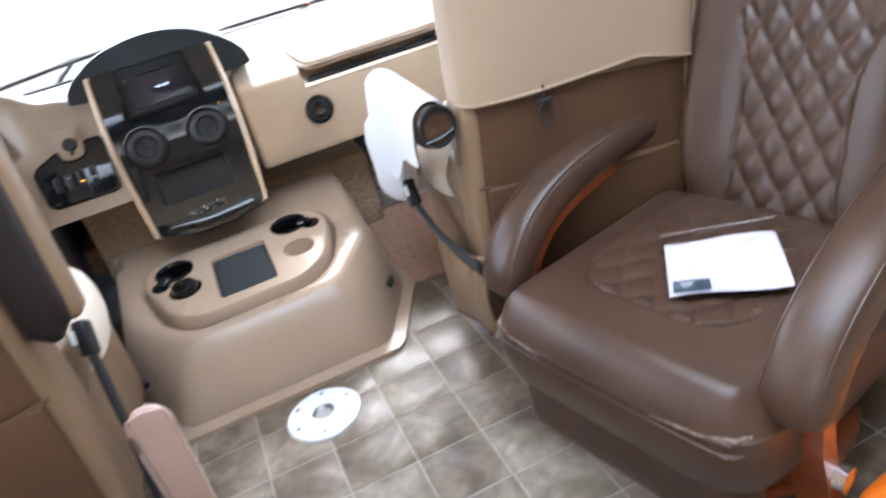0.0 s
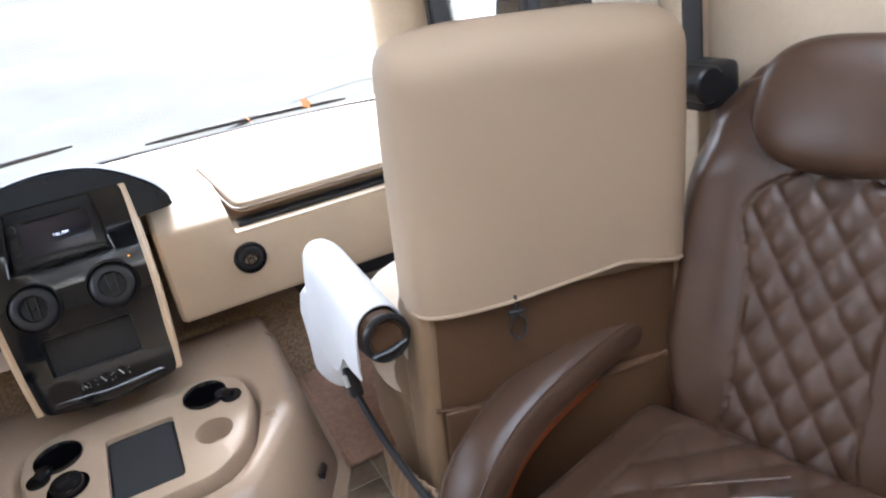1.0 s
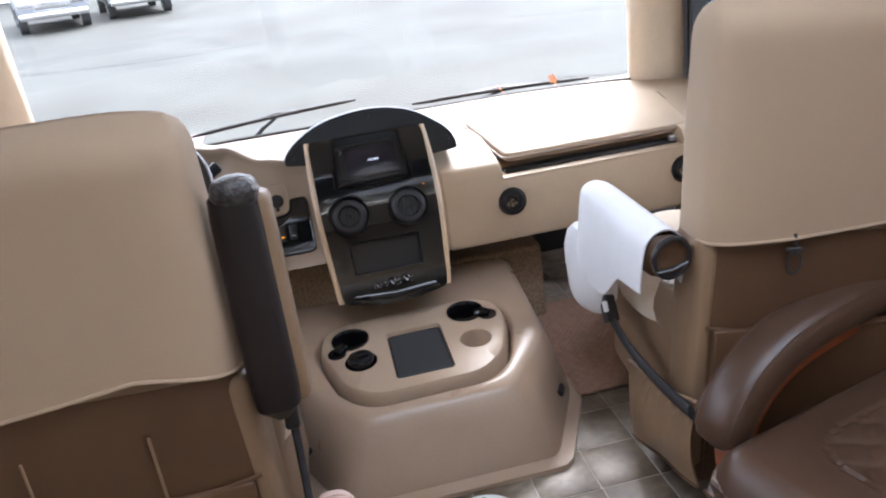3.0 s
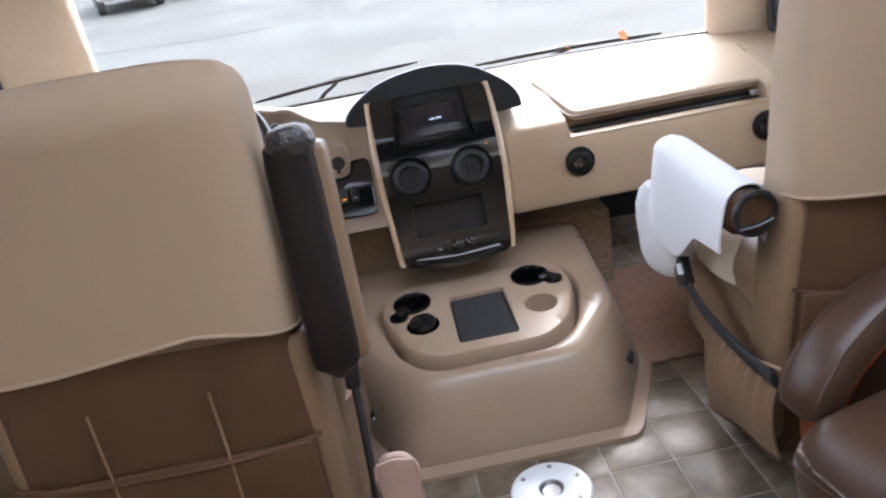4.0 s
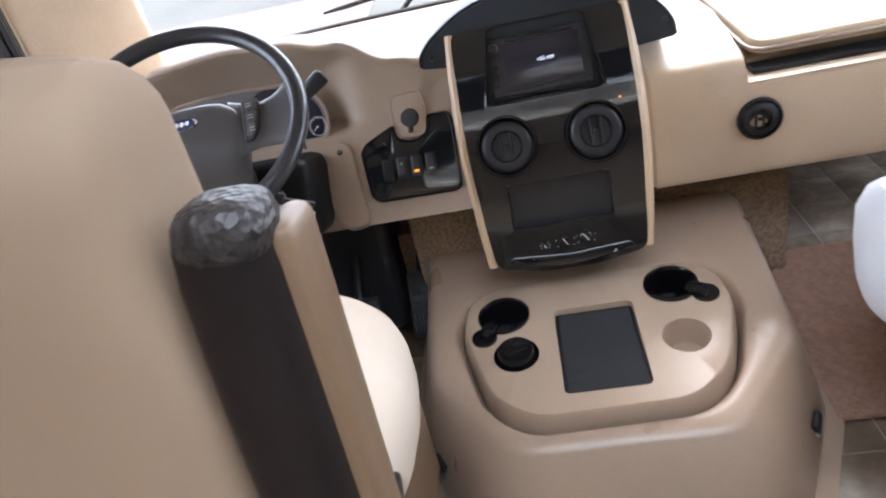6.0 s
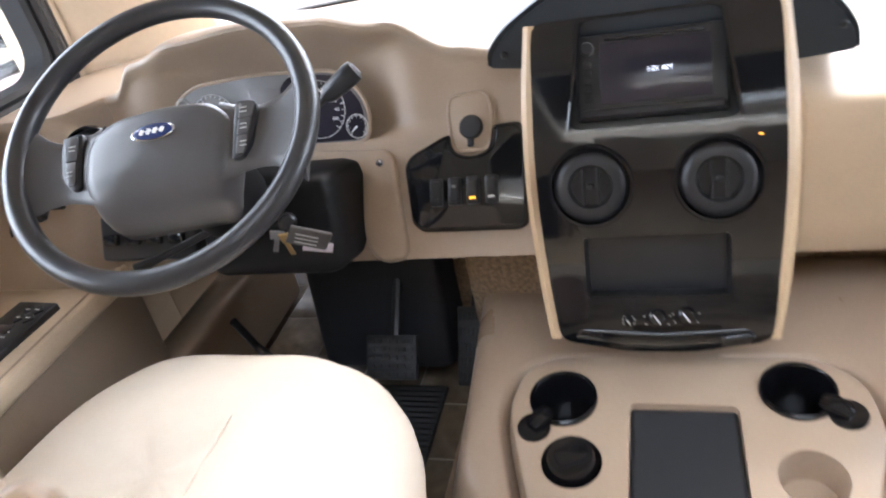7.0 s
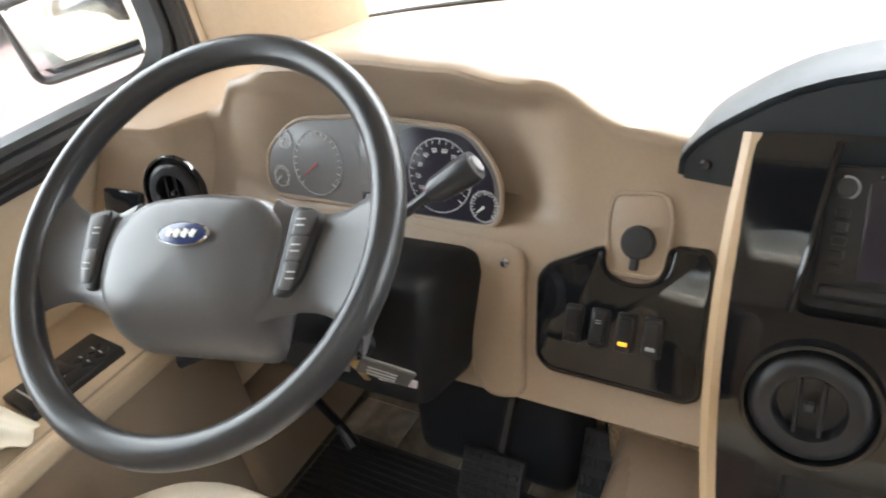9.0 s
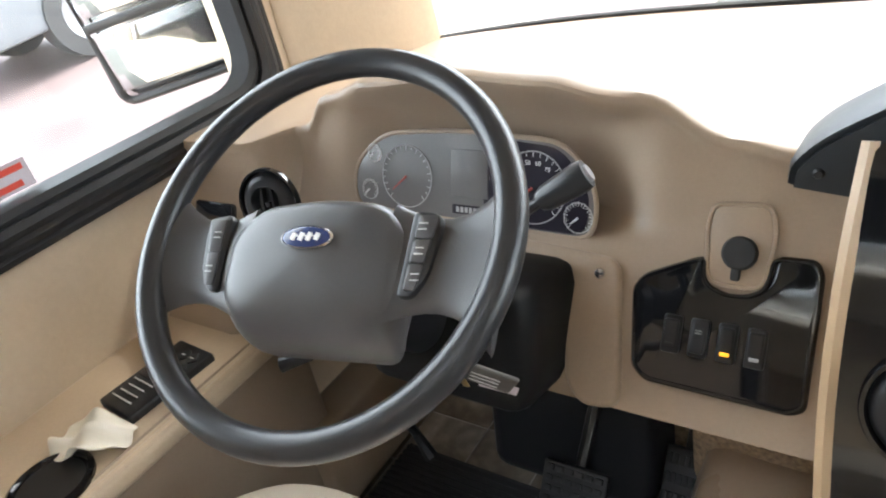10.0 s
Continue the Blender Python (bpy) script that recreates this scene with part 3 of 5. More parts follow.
# ---- dashboard ----
BROW = [(-1.20, 0.733), (-0.985, 0.736), (-0.925, 0.788), (-0.80, 0.824), (-0.66, 0.835), (-0.53, 0.826), (-0.426, 0.800), (-0.32, 0.745), (-0.25, 0.733), (-0.10, 0.733), (0.15, 0.72)]
# slope of the switch face: y grows with z
FACE_Y, FACE_Z, FACE_TILT = 2.204, 0.536, 35.95


def dash_profile(x):
    w = hill(x, -0.80, -0.50, 0.11)
    zb = table(BROW, x)
    end = hill(x, -1.4, -1.06, 0.06)
    def face(z):
        return FACE_Y + 0.010 + (z - FACE_Z) * math.tan(radians(FACE_TILT))
    pts = [(2.60, 0.485), (2.26, 0.457), (face(0.458) + 0.006, 0.453), (face(0.470), 0.468), (face(0.515), 0.515), (face(0.590), 0.590), (lerp(face(0.622), 2.272, w), 0.622), (lerp(face(0.650), 2.335, w), lerp(0.650, 0.637, w)),
           (lerp(2.318, 2.352, w), lerp(zb - 0.050, 0.735, w)), (lerp(2.322, 2.312, w), zb - lerp(0.022, 0.034, w)), (2.318 - 0.028 * w, zb - 0.006), (2.335 - 0.02 * w, zb + 0.003), (2.43, lerp(zb, 0.72, 0.15)), (2.62, lerp(zb, 0.71, 0.7)), (2.80, 0.705), (3.0, 0.698)]
    shift = -0.07 * end
    return [(x, y + (shift if y < 2.4 else 0), z) for y, z in pts]


left_dash = thing("dashboard_driver_side", "taupe moulded dashboard with an arched instrument hood", "dashboard")
stations = list(np.linspace(-1.235, -0.165, 76))
part("moulding", loft([smooth_path(dash_profile(x), 3) for x in stations], closed=False), BROWNP, left_dash)

# instrument cluster
clus = new("instrument_cluster")
clus.parent = left_dash
clus.matrix_local = pose(-0.668, 2.292, 0.676, 70) @ Matrix.Diagonal((1.1, 1.12, 1, 1))
clus["label"] = "dark instrument cluster with round gauges"
face = fillet([(-0.185, -0.045), (0.172, -0.052), (0.175, 0.005), (0.135, 0.056), (-0.01, 0.064), (-0.135, 0.056), (-0.187, 0.010)], 0.035, 5)
part("panel", prism(face, 0.012, 0.003), GAUGE, clus)
part("surround", tube([(x * 1.012, y * 1.02, -0.002) for x, y in face], 0.0032, 8, closed=True), BROWNP, clus)
for cx, cy, r, numbers in ((-0.095, 0.002, 0.042, None), (0.095, 0.002, 0.044, (10, 20, 30, 40, 50, 60, 70, 80, 90, 100)), (0.155, -0.028, 0.018, None), (-0.160, -0.020, 0.014, None), (-0.15, 0.03, 0.012, None)):
    # thin ring
    seg = [(r * 0.985 * math.cos(radians(a)), r * 0.985 * math.sin(radians(a)), 0.0006) for a in range(0, 360, 10)]
    part("ring", tube(seg, 0.0007, 6, closed=True), GREYM, clus).matrix_local = pose(cx, cy, 0.0008)
    ticks = []
    for i in range(21):
        a = radians(225 - 13.5 * i)
        ticks.append(rbox(0.006 if i % 2 == 0 else 0.0035, 0.0008, 0.0006, 0.0002, 0, loc=(r * 0.90 * math.cos(a), r * 0.90 * math.sin(a), 0.0006), rot=(0, 0, math.degrees(a))))
    dm = put(None, join(*ticks), SILVERP)
    tk = new("ticks", dm)
    tk.parent, tk.matrix_local = clus, pose(cx, cy, 0.0008)
    if numbers:
        part("dial_face", lathe([(r * 1.08, 0.0), (r * 1.08, 0.0004), (0.001, 0.0004)], 40), SCREEN, clus, "black speed dial").matrix_local = pose(cx, cy, 0.0004)
        for i, v in enumerate(numbers):
            a = radians(225 - 27 * (i + 0.5))
            text(str(v), r * 0.17, SILVERP, pose(cx + r * 0.68 * math.cos(a), cy + r * 0.68 * math.sin(a), 0.002), clus, "numeral")
    nd = part("needle", tube([(0, 0, 0.002), (-r * 0.55, -r * 0.45, 0.002)], [0.0016, 0.0005], 6), mat("red needle", (0.45, 0.06, 0.05), 0.4) if r > 0.03 else SILVERP, clus)
    nd.matrix_local = pose(cx, cy, 0.001)
part("odometer", rbox(0.052, 0.012, 0.002, 0.001, 0, loc=(0.005, -0.034, 0.001)), SCREEN, clus, "small dark odometer window")
for i in range(6):
    part("digit_bar", rbox(0.0045, 0.007, 0.0008, 0.0002, 0, loc=(-0.012 + 0.0065 * i, -0.034, 0.0026)), GREYM, clus)
# black field over the right half, where the painted lens haze stops
part("dark_half", moved(prism(fillet([(0.030, -0.046), (0.166, -0.048), (0.168, 0.005), (0.130, 0.051), (0.045, 0.058), (0.020, 0.020)], 0.02, 4), 0.0012), pose(0, 0, 0.0006)), SCREEN, clus, "black speedometer half left clear of the painted haze")
part("warning_panel", rbox(0.055, 0.060, 0.002, 0.002, 0, loc=(0.005, 0.012, 0.001)), GAUGE, clus)


def round_vent(r, m, parent, bezel=BLACK, slats=4, label="round black air vent"):
    v = new("air_vent")
    v.parent = parent
    v.matrix_local = m
    v["label"] = label
    part("bezel", lathe([(r, 0.0), (r, 0.006), (r * 0.97, 0.010), (r * 0.91, 0.010), (r * 0.88, 0.004), (r * 0.87, -0.004)], 48, cap=False), bezel, v)
    part("ball", lathe([(r * 0.875, -0.008), (r * 0.86, 0.003), (r * 0.78, 0.009), (r * 0.66, 0.012), (r * 0.52, 0.012), (r * 0.48, 0.008), (r * 0.46, -0.004), (0.001, -0.005)], 44, cap=False), BLACK, v)
    for i in range(slats):
        x = (i - (slats - 1) / 2) * r * 0.34
        part("fin", rbox(r * 0.06, 2 * math.sqrt(max(1e-5, (r * 0.47) ** 2 - x * x)), 0.012, 0.001, 0, loc=(x, 0, 0.003)), BLACK, v)
    part("tab", rbox(r * 0.16, r * 0.14, 0.008, 0.002, 0, loc=(0, 0, 0.006)), BLACK, v)
    return v


# face of the driver's side: origin at the switch panel
FACE = pose(-0.299, FACE_Y, FACE_Z, 90 - FACE_TILT)
swp = thing("switch_panel", "gloss black switch panel with four rockers in the dash", "switch panel", FACE)
out = fillet([(-0.118, 0.060), (-0.106, 0.078), (-0.048, 0.106), (-0.039, 0.108), (-0.0375, 0.090), (-0.0300, 0.076), (-0.010, 0.0690), (0.014, 0.0705), (0.030, 0.0790), (0.0355, 0.094), (0.0375, 0.119), (0.078, 0.120), (0.087, 0.104), (0.0885, -0.044), (0.074, -0.0525), (-0.088, -0.0505), (-0.106, -0.036)], 0.009, 4)
part("panel", prism(out, 0.016, 0.006, 3), GLOSS, swp)
part("panel_bead", tube([(x * 0.955 - 0.0005, 0.033 + (y - 0.033) * 0.945, 0.0005) for x, y in out], 0.0022, 6, closed=True), GLOSS, swp)
for i in range(4):
    x, y = -0.061 + 0.0308 * i, 0.0125 + 0.0004 * i
    rk = part("rocker_switch", rbox(0.0215, 0.045, 0.010, 0.0035, 1, loc=(x, y, 0.0025)), BLACK, swp, "black rocker switch")
    part("paddle", rbox(0.0165, 0.036, 0.008, 0.003, 1, loc=(x, y, 0.0060), rot=(7 if i != 1 else -7, 0, 0)), BLACK, rk)
    part("indicator", rbox(0.0105, 0.0042, 0.002, 0.0008, 0, loc=(x, y - 0.0125, 0.0092)), AMBER if i == 2 else (GREYM if i == 3 else BLACK), rk, "lit amber lamp" if i == 2 else "")
    for j in (0, 1):
        part("mark", rbox(0.007, 0.0010, 0.0006, 0.0002, 0, loc=(x, y + 0.006 + 0.003 * j, 0.0103)), GREYM, rk)
outlet = new("outlet_plate")
outlet.parent = left_dash
outlet.matrix_local = FACE @ pose(-0.003, 0.122, -0.0035)
outlet["label"] = "taupe plate with a black capped socket"
po = fillet([(-0.030, -0.044), (0.032, -0.044), (0.037, 0.020), (0.028, 0.052), (-0.034, 0.048), (-0.0375, 0.020)], 0.016, 4)
part("plate", prism(po, 0.010, 0.004), BROWNP, outlet)
part("plate_edge", tube([(x, y, -0.001) for x, y in po], 0.003, 6, closed=True), BROWNP, outlet)
part("socket_cap", join(lathe([(0.0195, 0.0), (0.0195, 0.006), (0.017, 0.009), (0.001, 0.010)], 24, (0.002, -0.006, 0)), rbox(0.011, 0.018, 0.006, 0.003, 0, loc=(0.001, -0.029, 0.004))), RUBBER, outlet, "black rubber cap with a pull tab")
# arched panel round the column, with a screw
arch = [(-0.110, -0.092), (-0.128, 0.030), (-0.136, 0.090), (-0.200, 0.096), (-0.330, 0.104), (-0.500, 0.098), (-0.520, 0.060), (-0.330, 0.074), (-0.266, 0.062), (-0.212, 0.036), (-0.196, -0.020), (-0.186, -0.075), (-0.160, -0.100)]
ap = part("column_trim", prism(fillet(arch, 0.022, 4), 0.022, 0.008, 3), BROWNP, left_dash)
ap.matrix_local = FACE @ pose(0, 0, 0.002)
part("screw", lathe([(0.007, 0.0), (0.006, 0.003), (0.001, 0.004)], 12), CHROME, left_dash).matrix_local = FACE @ pose(-0.1595, 0.069, 0.002)
# vent and light switch by the window
round_vent(0.055, pose(-0.940, 2.170, 0.682, 76, 0, 10), left_dash, GLOSS, 2)
lsw = part("light_switch_plate", rbox(0.095, 0.012, 0.075, 0.006, 1, loc=(-1.085, 2.160, 0.632), rot=(-24, 0, 0)), GLOSS, left_dash, "gloss black light switch plate")
part("light_switch_knob", tube([(-1.075, 2.158, 0.622), (-1.070, 2.135, 0.614), (-1.066, 2.112, 0.606), (-1.065, 2.106, 0.604)], [0.012, 0.012, 0.015, 0.011], 14), BLACK, left_dash, "black rotary light switch knob")

# passenger side
right_dash = thing("dashboard_passenger_side", "tan vinyl dashboard with a flip-up tray lid", "dashboard")


def right_profile(x):
    k = hill(x, 0.37, 0.955, 0.004)
    a, b = lerp(0.625, 0.588, k), lerp(2.262, 2.262, k)
    pts = [(2.62, 0.40), (2.30, 0.385), (2.250, 0.383), (2.236, 0.395), (2.229, 0.46), (2.233, 0.55), (2.238, lerp(0.585, 0.575, k)), (lerp(2.247, 2.243, k), lerp(0.612, 0.586, k)), (lerp(2.268, 2.330, k), lerp(0.630, 0.590, k)), (lerp(2.35, 2.352, k), lerp(0.648, 0.600, k)), (lerp(2.46, 2.46, k), lerp(0.668, 0.640, k)), (2.62, 0.688), (2.80, 0.696), (3.0, 0.700)]
    return [(x, y, z) for y, z in pts]


xs = sorted(list(np.linspace(0.185, 1.235, 40)) + [0.366, 0.370, 0.955, 0.959])
part("moulding", loft([[Vector(p) for p in smooth_path(right_profile(x), 3)] for x in xs], closed=False), TAN, right_dash, sharp=50)
part("end_cheek", loft([[(x, y + (2.5 - y) * s, z + (0.54 - z) * s) for _, y, z in right_profile(0.2)] for x, s in ((0.185, 0.0), (0.176, 0.02), (0.172, 0.10))], cap=True), TAN, right_dash)
# solid black slab: the shade in the gap below the lid, as colour
part("recess", slab(0.385, 0.945, 2.262, 2.31, 0.577, 0.598), BLACK, right_dash, "black filler for the shaded slot under the lid")
lid = [(-0.305, -0.165), (0.305, -0.165), (0.345, 0.155), (-0.355, 0.150)]
lo = part("tray_lid", prism(fillet(lid, 0.035, 5), 0.026, 0.008, 3), TAN, right_dash, "smooth tan tray lid")
lo.matrix_local = pose(0.70, 2.452, 0.672, 11.5)
part("lid_seam", tube([(x * 1.025, y * 1.03, -0.012) for x, y in fillet(lid, 0.035, 5)], 0.004, 6, closed=True), BROWNP, right_dash).matrix_local = pose(0.70, 2.452, 0.672, 11.5)
part("hinge_stop", rbox(0.02, 0.02, 0.014, 0.003, 0, loc=(0.925, 2.255, 0.605)), STEEL, right_dash)
for x in (0.386, 0.948):
    round_vent(0.043, pose(x, 2.226, 0.511, 90, 0, 0), right_dash, BLACK, 2)


# ---- centre stack ----
stack = thing("center_stack", "gloss black centre stack with tan side trims, radio and vents", "dash console")
ANG = math.degrees(math.atan2(0.433, 0.182))
SM = pose(-0.018, 2.167, 0.5665, ANG)
HALF = 0.235
BULGE = 0.046
po = [(-0.147, -HALF), (-0.05, -HALF - 0.018), (0.05, -HALF - 0.018), (0.150, -HALF), (0.166, 0.0), (0.163, HALF), (-0.163, HALF), (-0.166, 0.0)]


def stack_part(name, bm, m, label="", parent=stack):
    ob = part(name, bm, m, parent, label)
    ob.matrix_local = SM
    return ob


def swell(y):
    """How far the face stands out at height y along it."""
    return BULGE * max(0.0, 1 - (y / (HALF + 0.012)) ** 2)


def swollen(bm):
    for y in np.linspace(-HALF, HALF, 19):
        bmesh.ops.bisect_plane(bm, geom=bm.verts[:] + bm.edges[:] + bm.faces[:], plane_co=(0, y, 0), plane_no=(0, 1, 0))
    for v in bm.verts:
        v.co.z += swell(v.co.y)
    return bm


def plate_with_holes(outer, holes, depth):
    bm = bmesh.new()
    edges, rims = [], []
    for o in [outer] + holes:
        vs = [bm.verts.new((x, y, 0)) for x, y in o]
        edges += [bm.edges.new((vs[i], vs[(i + 1) % len(vs)])) for i in range(len(vs))]
        rims.append((o, vs))
    bmesh.ops.triangle_fill(bm, edges=edges, use_beauty=True)
    for o, vs in rims:
        low = [bm.verts.new((x, y, -depth)) for x, y in o]
        for i in range(len(vs)):
            j = (i + 1) % len(vs)
            bm.faces.new((vs[i], vs[j], low[j], low[i]))
    return bm


def rect(x0, x1, y0, y1, r):
    return fillet([(x0, y0), (x1, y0), (x1, y1), (x0, y1)], r, 4)


def circle(cx, cy, r, n=32):
    return [(cx + r * math.cos(2 * math.pi * i / n), cy + r * math.sin(2 * math.pi * i / n)) for i in range(n)]


VENTS = ((-0.087, 0.004, 0.0585), (0.080, 0.004, 0.0585))
RADIO = fillet([(-0.112, 0.082), (0.108, 0.082), (0.090, HALF - 0.004), (-0.094, HALF - 0.004)], 0.014, 4)
POCKET = rect(-0.102, 0.094, -0.160, -0.070, 0.008)
stack_part("fascia", swollen(plate_with_holes(fillet(po, 0.02, 4), [RADIO, POCKET] + [circle(cx, cy, r * 0.9) for cx, cy, r in VENTS], 0.03)), GLOSS)
stack_part("backing", swollen(moved(prism([(x * 0.99, y * 0.99) for x, y in po], 0.12), pose(0, 0, -0.034))), BLACK)
stack_part("pocket_box", swollen(ringed([([(lerp(-0.004, x, k), lerp(-0.115, y, k)) for x, y in POCKET], z) for k, z in ((1.0, -0.001), (0.97, -0.030), (0.01, -0.030))], cap=False)), BLACK, "open dark storage pocket")
for cx, cy, r in VENTS:
    round_vent(r, SM @ pose(cx, cy, swell(cy) + 0.001), stack, GLOSS, 2)
radio = new("head_unit")
radio.parent, radio.matrix_local = stack, SM @ pose(-0.002, 0.150, 0.004, -8)
radio["label"] = "black double-height radio with a small screen"
part("bezel", join(rbox(0.200, 0.118, 0.02, 0.004, 1), rbox(0.190, 0.012, 0.012, 0.004, 1, loc=(0, -0.050, 0.010))), BLACK, radio)
part("display", rbox(0.146, 0.084, 0.004, 0.001, 0, loc=(0.006, 0.004, 0.0100)), SCREEN, radio, "dark screen")
part("volume_knob", lathe([(0.009, 0.0), (0.0085, 0.008), (0.0075, 0.0095), (0.001, 0.0095)], 20, (-0.084, 0.040, 0.008)), BLACK, radio)
part("knob_ring", tube([(-0.084 + 0.0095 * math.cos(a), 0.040 + 0.0095 * math.sin(a), 0.011) for a in np.linspace(-1.2, 1.9, 14)], 0.0009, 6), STEEL, radio)
part("slot", rbox(0.13, 0.004, 0.004, 0.001, 0, loc=(0.005, 0.050, 0.0105)), GLOSS, radio)
for i in range(5):
    part("button", rbox(0.011, 0.008, 0.004, 0.0015, 0, loc=(-0.084, 0.018 - 0.012 * i, 0.011)), BLACK, radio)
text("1:01 AM", 0.0098, SHOW, pose(0.012, 0.004, 0.0128), radio, "clock_digits")
# raised gloss frame down both sides of the radio
for sx in (-1, 1):
    edge = [(sx * 0.112 - 0.002, 0.084, swell(0.084) + 0.002), (sx * 0.105 - 0.002, 0.135, swell(0.135) + 0.004), (sx * 0.094 - 0.002, HALF - 0.006, swell(HALF - 0.006) + 0.003)]
    stack_part("frame_edge", tube(smooth_path(edge, 5), 0.003, 8), GLOSS, "gloss black raised edge beside the radio")
# side trims: slim tan blades
for sx in (-1, 1):
    pts = [(sx * (0.1555 if sx < 0 else 0.153), -HALF + 0.004, 0.0), (sx * 0.163, -0.12, swell(-0.12) - 0.004), (sx * 0.170, 0.0, swell(0) - 0.004), (sx * 0.171, 0.12, swell(0.12) - 0.004), (sx * 0.1665, HALF - 0.002, 0.0)]
    blade = []
    for p in smooth_path(pts, 5):
        blade.append([(p.x - 0.0075, p.y, p.z + 0.004), (p.x, p.y, p.z + 0.009), (p.x + 0.0075, p.y, p.z + 0.004), (p.x + 0.0075, p.y, -0.10), (p.x - 0.0075, p.y, -0.10)])
    stack_part("side_trim", loft(blade), TRIMT, "slim tan side trim")
# climate controls below the pocket
for x, y, r in ((-0.046, -0.200, 0.006), (-0.006, -0.196, 0.0125), (0.034, -0.193, 0.0125)):
    zz = swell(y)
    k = stack_part("climate_knob", moved(lathe([(r, 0.0), (r * 0.92, 0.008), (r * 0.7, 0.010), (0.001, 0.010)], 24), pose(x, y, zz)), GLOSS, "small gloss black knob")
    part("pointer", rbox(0.0016, r * 1.3, 0.0016, 0.0006, 0, loc=(x, y, zz + 0.0102), rot=(0, 0, 35)), SILVERP, k)
    for j in range(7):
        a = radians(210 - 40 * j)
        part("mark", rbox(0.0026, 0.0016, 0.0006, 0.0002, 0, loc=(x + 1.45 * r * math.cos(a), y + 1.45 * r * math.sin(a), zz + 0.0016)), GREYM, k)
stack_part("lower_lip", moved(prism(fillet([(-0.128, -0.230), (0.0, -0.249), (0.130, -0.230), (0.118, -0.214), (0.0, -0.222), (-0.116, -0.214)], 0.008), 0.01, 0.003), pose(0, 0, 0.012)), GLOSS)
stack_part("status_lamp", rbox(0.005, 0.0025, 0.002, 0.0005, 0, loc=(0.132, 0.058, swell(0.058) + 0.001)), AMBER)
# arched hood over the stack
archp = [(-0.255, 0.732), (-0.249, 0.756), (-0.212, 0.792), (-0.130, 0.834), (0.0, 0.852), (0.115, 0.832), (0.205, 0.776), (0.241, 0.732), (0.248, 0.700)]
def hood_ring(y, k, dz=0.0):
    top = smooth_path([((x * k), y, 0.70 + (z - 0.70) * k + dz) for x, z in archp], 4)
    return top
hood = new("hood")
hood.parent = stack
hood["label"] = "soft black arched hood"
part("shell", loft([hood_ring(2.262, 0.965, -0.004), hood_ring(2.258, 0.99), hood_ring(2.275, 1.0), hood_ring(2.36, 1.0, -0.012), hood_ring(2.48, 0.96, -0.05), hood_ring(2.58, 0.9, -0.11)], closed=False), SUEDE, hood)
face_pts = hood_ring(2.266, 0.968, -0.004)
bm = bmesh.new()
vs = [bm.verts.new(p) for p in face_pts] + [bm.verts.new((0.16, 2.266, 0.690)), bm.verts.new((-0.16, 2.266, 0.716))]
bm.faces.new(vs)
bm.normal_update()
bmesh.ops.solidify(bm, geom=bm.faces[:], thickness=0.008)
bmesh.ops.triangulate(bm, faces=bm.faces[:])
part("face", bm, SUEDE, hood)
for x, z in ((-0.225, 0.745), (0.0, 0.832), (0.222, 0.732)):
    part("screw", lathe([(0.006, 0.0), (0.004, 0.003), (0.001, 0.003)], 10), BLACK, hood).matrix_local = pose(x, 2.256, z, 90)
mid = thing("dash_top", "pale dash top pad behind the centre stack", "dash pad")
part("pad", loft([[Vector(p) for p in smooth_path([(x, 2.40, 0.60), (x, 2.40, 0.695), (x, 2.5, 0.707), (x, 2.75, 0.703), (x, 3.0, 0.698)], 3)] for x in np.linspace(-0.17, 0.19, 6)], closed=False), TAN, mid)


# ---- steering ----
wheel = thing("steering_wheel", "black leather-grain steering wheel with a charcoal hub", "steering wheel", pose(-0.6284, 1.9714, 0.7889, 34.9, 7.75, 0) @ pose(0, 0, 0, 0, 0, 15))
R = 0.2024
part("rim", tube([(R * math.cos(2 * math.pi * i / 72), R * math.sin(2 * math.pi * i / 72), 0) for i in range(72)], 0.0155, 16, closed=True), WHEELR, wheel)
hubo = fillet([(-0.106, 0.002), (-0.074, 0.036), (0.0, 0.044), (0.074, 0.038), (0.106, 0.006), (0.104, -0.050), (0.088, -0.108), (-0.086, -0.108), (-0.104, -0.055)], 0.022, 6)
hub_rings = []
for k, z in ((0.90, -0.050), (0.99, -0.030), (1.0, -0.012), (0.985, -0.002), (0.955, 0.006), (0.90, 0.0115), (0.84, 0.0142), (0.78, 0.0155), (0.70, 0.0165), (0.6, 0.0175), (0.4, 0.0185), (0.2, 0.019), (0.05, 0.019)):
    hub_rings.append([(x * k, y * k - 0.026 * (1 - k), z - 0.008 + 0.006 * max(0.0, 1 - k) - 12.0 * max(0.0, -(y * k - 0.026 * (1 - k) + 0.052)) ** 2) for x, y in hubo])
part("hub", loft(hub_rings), WHEELG, wheel)
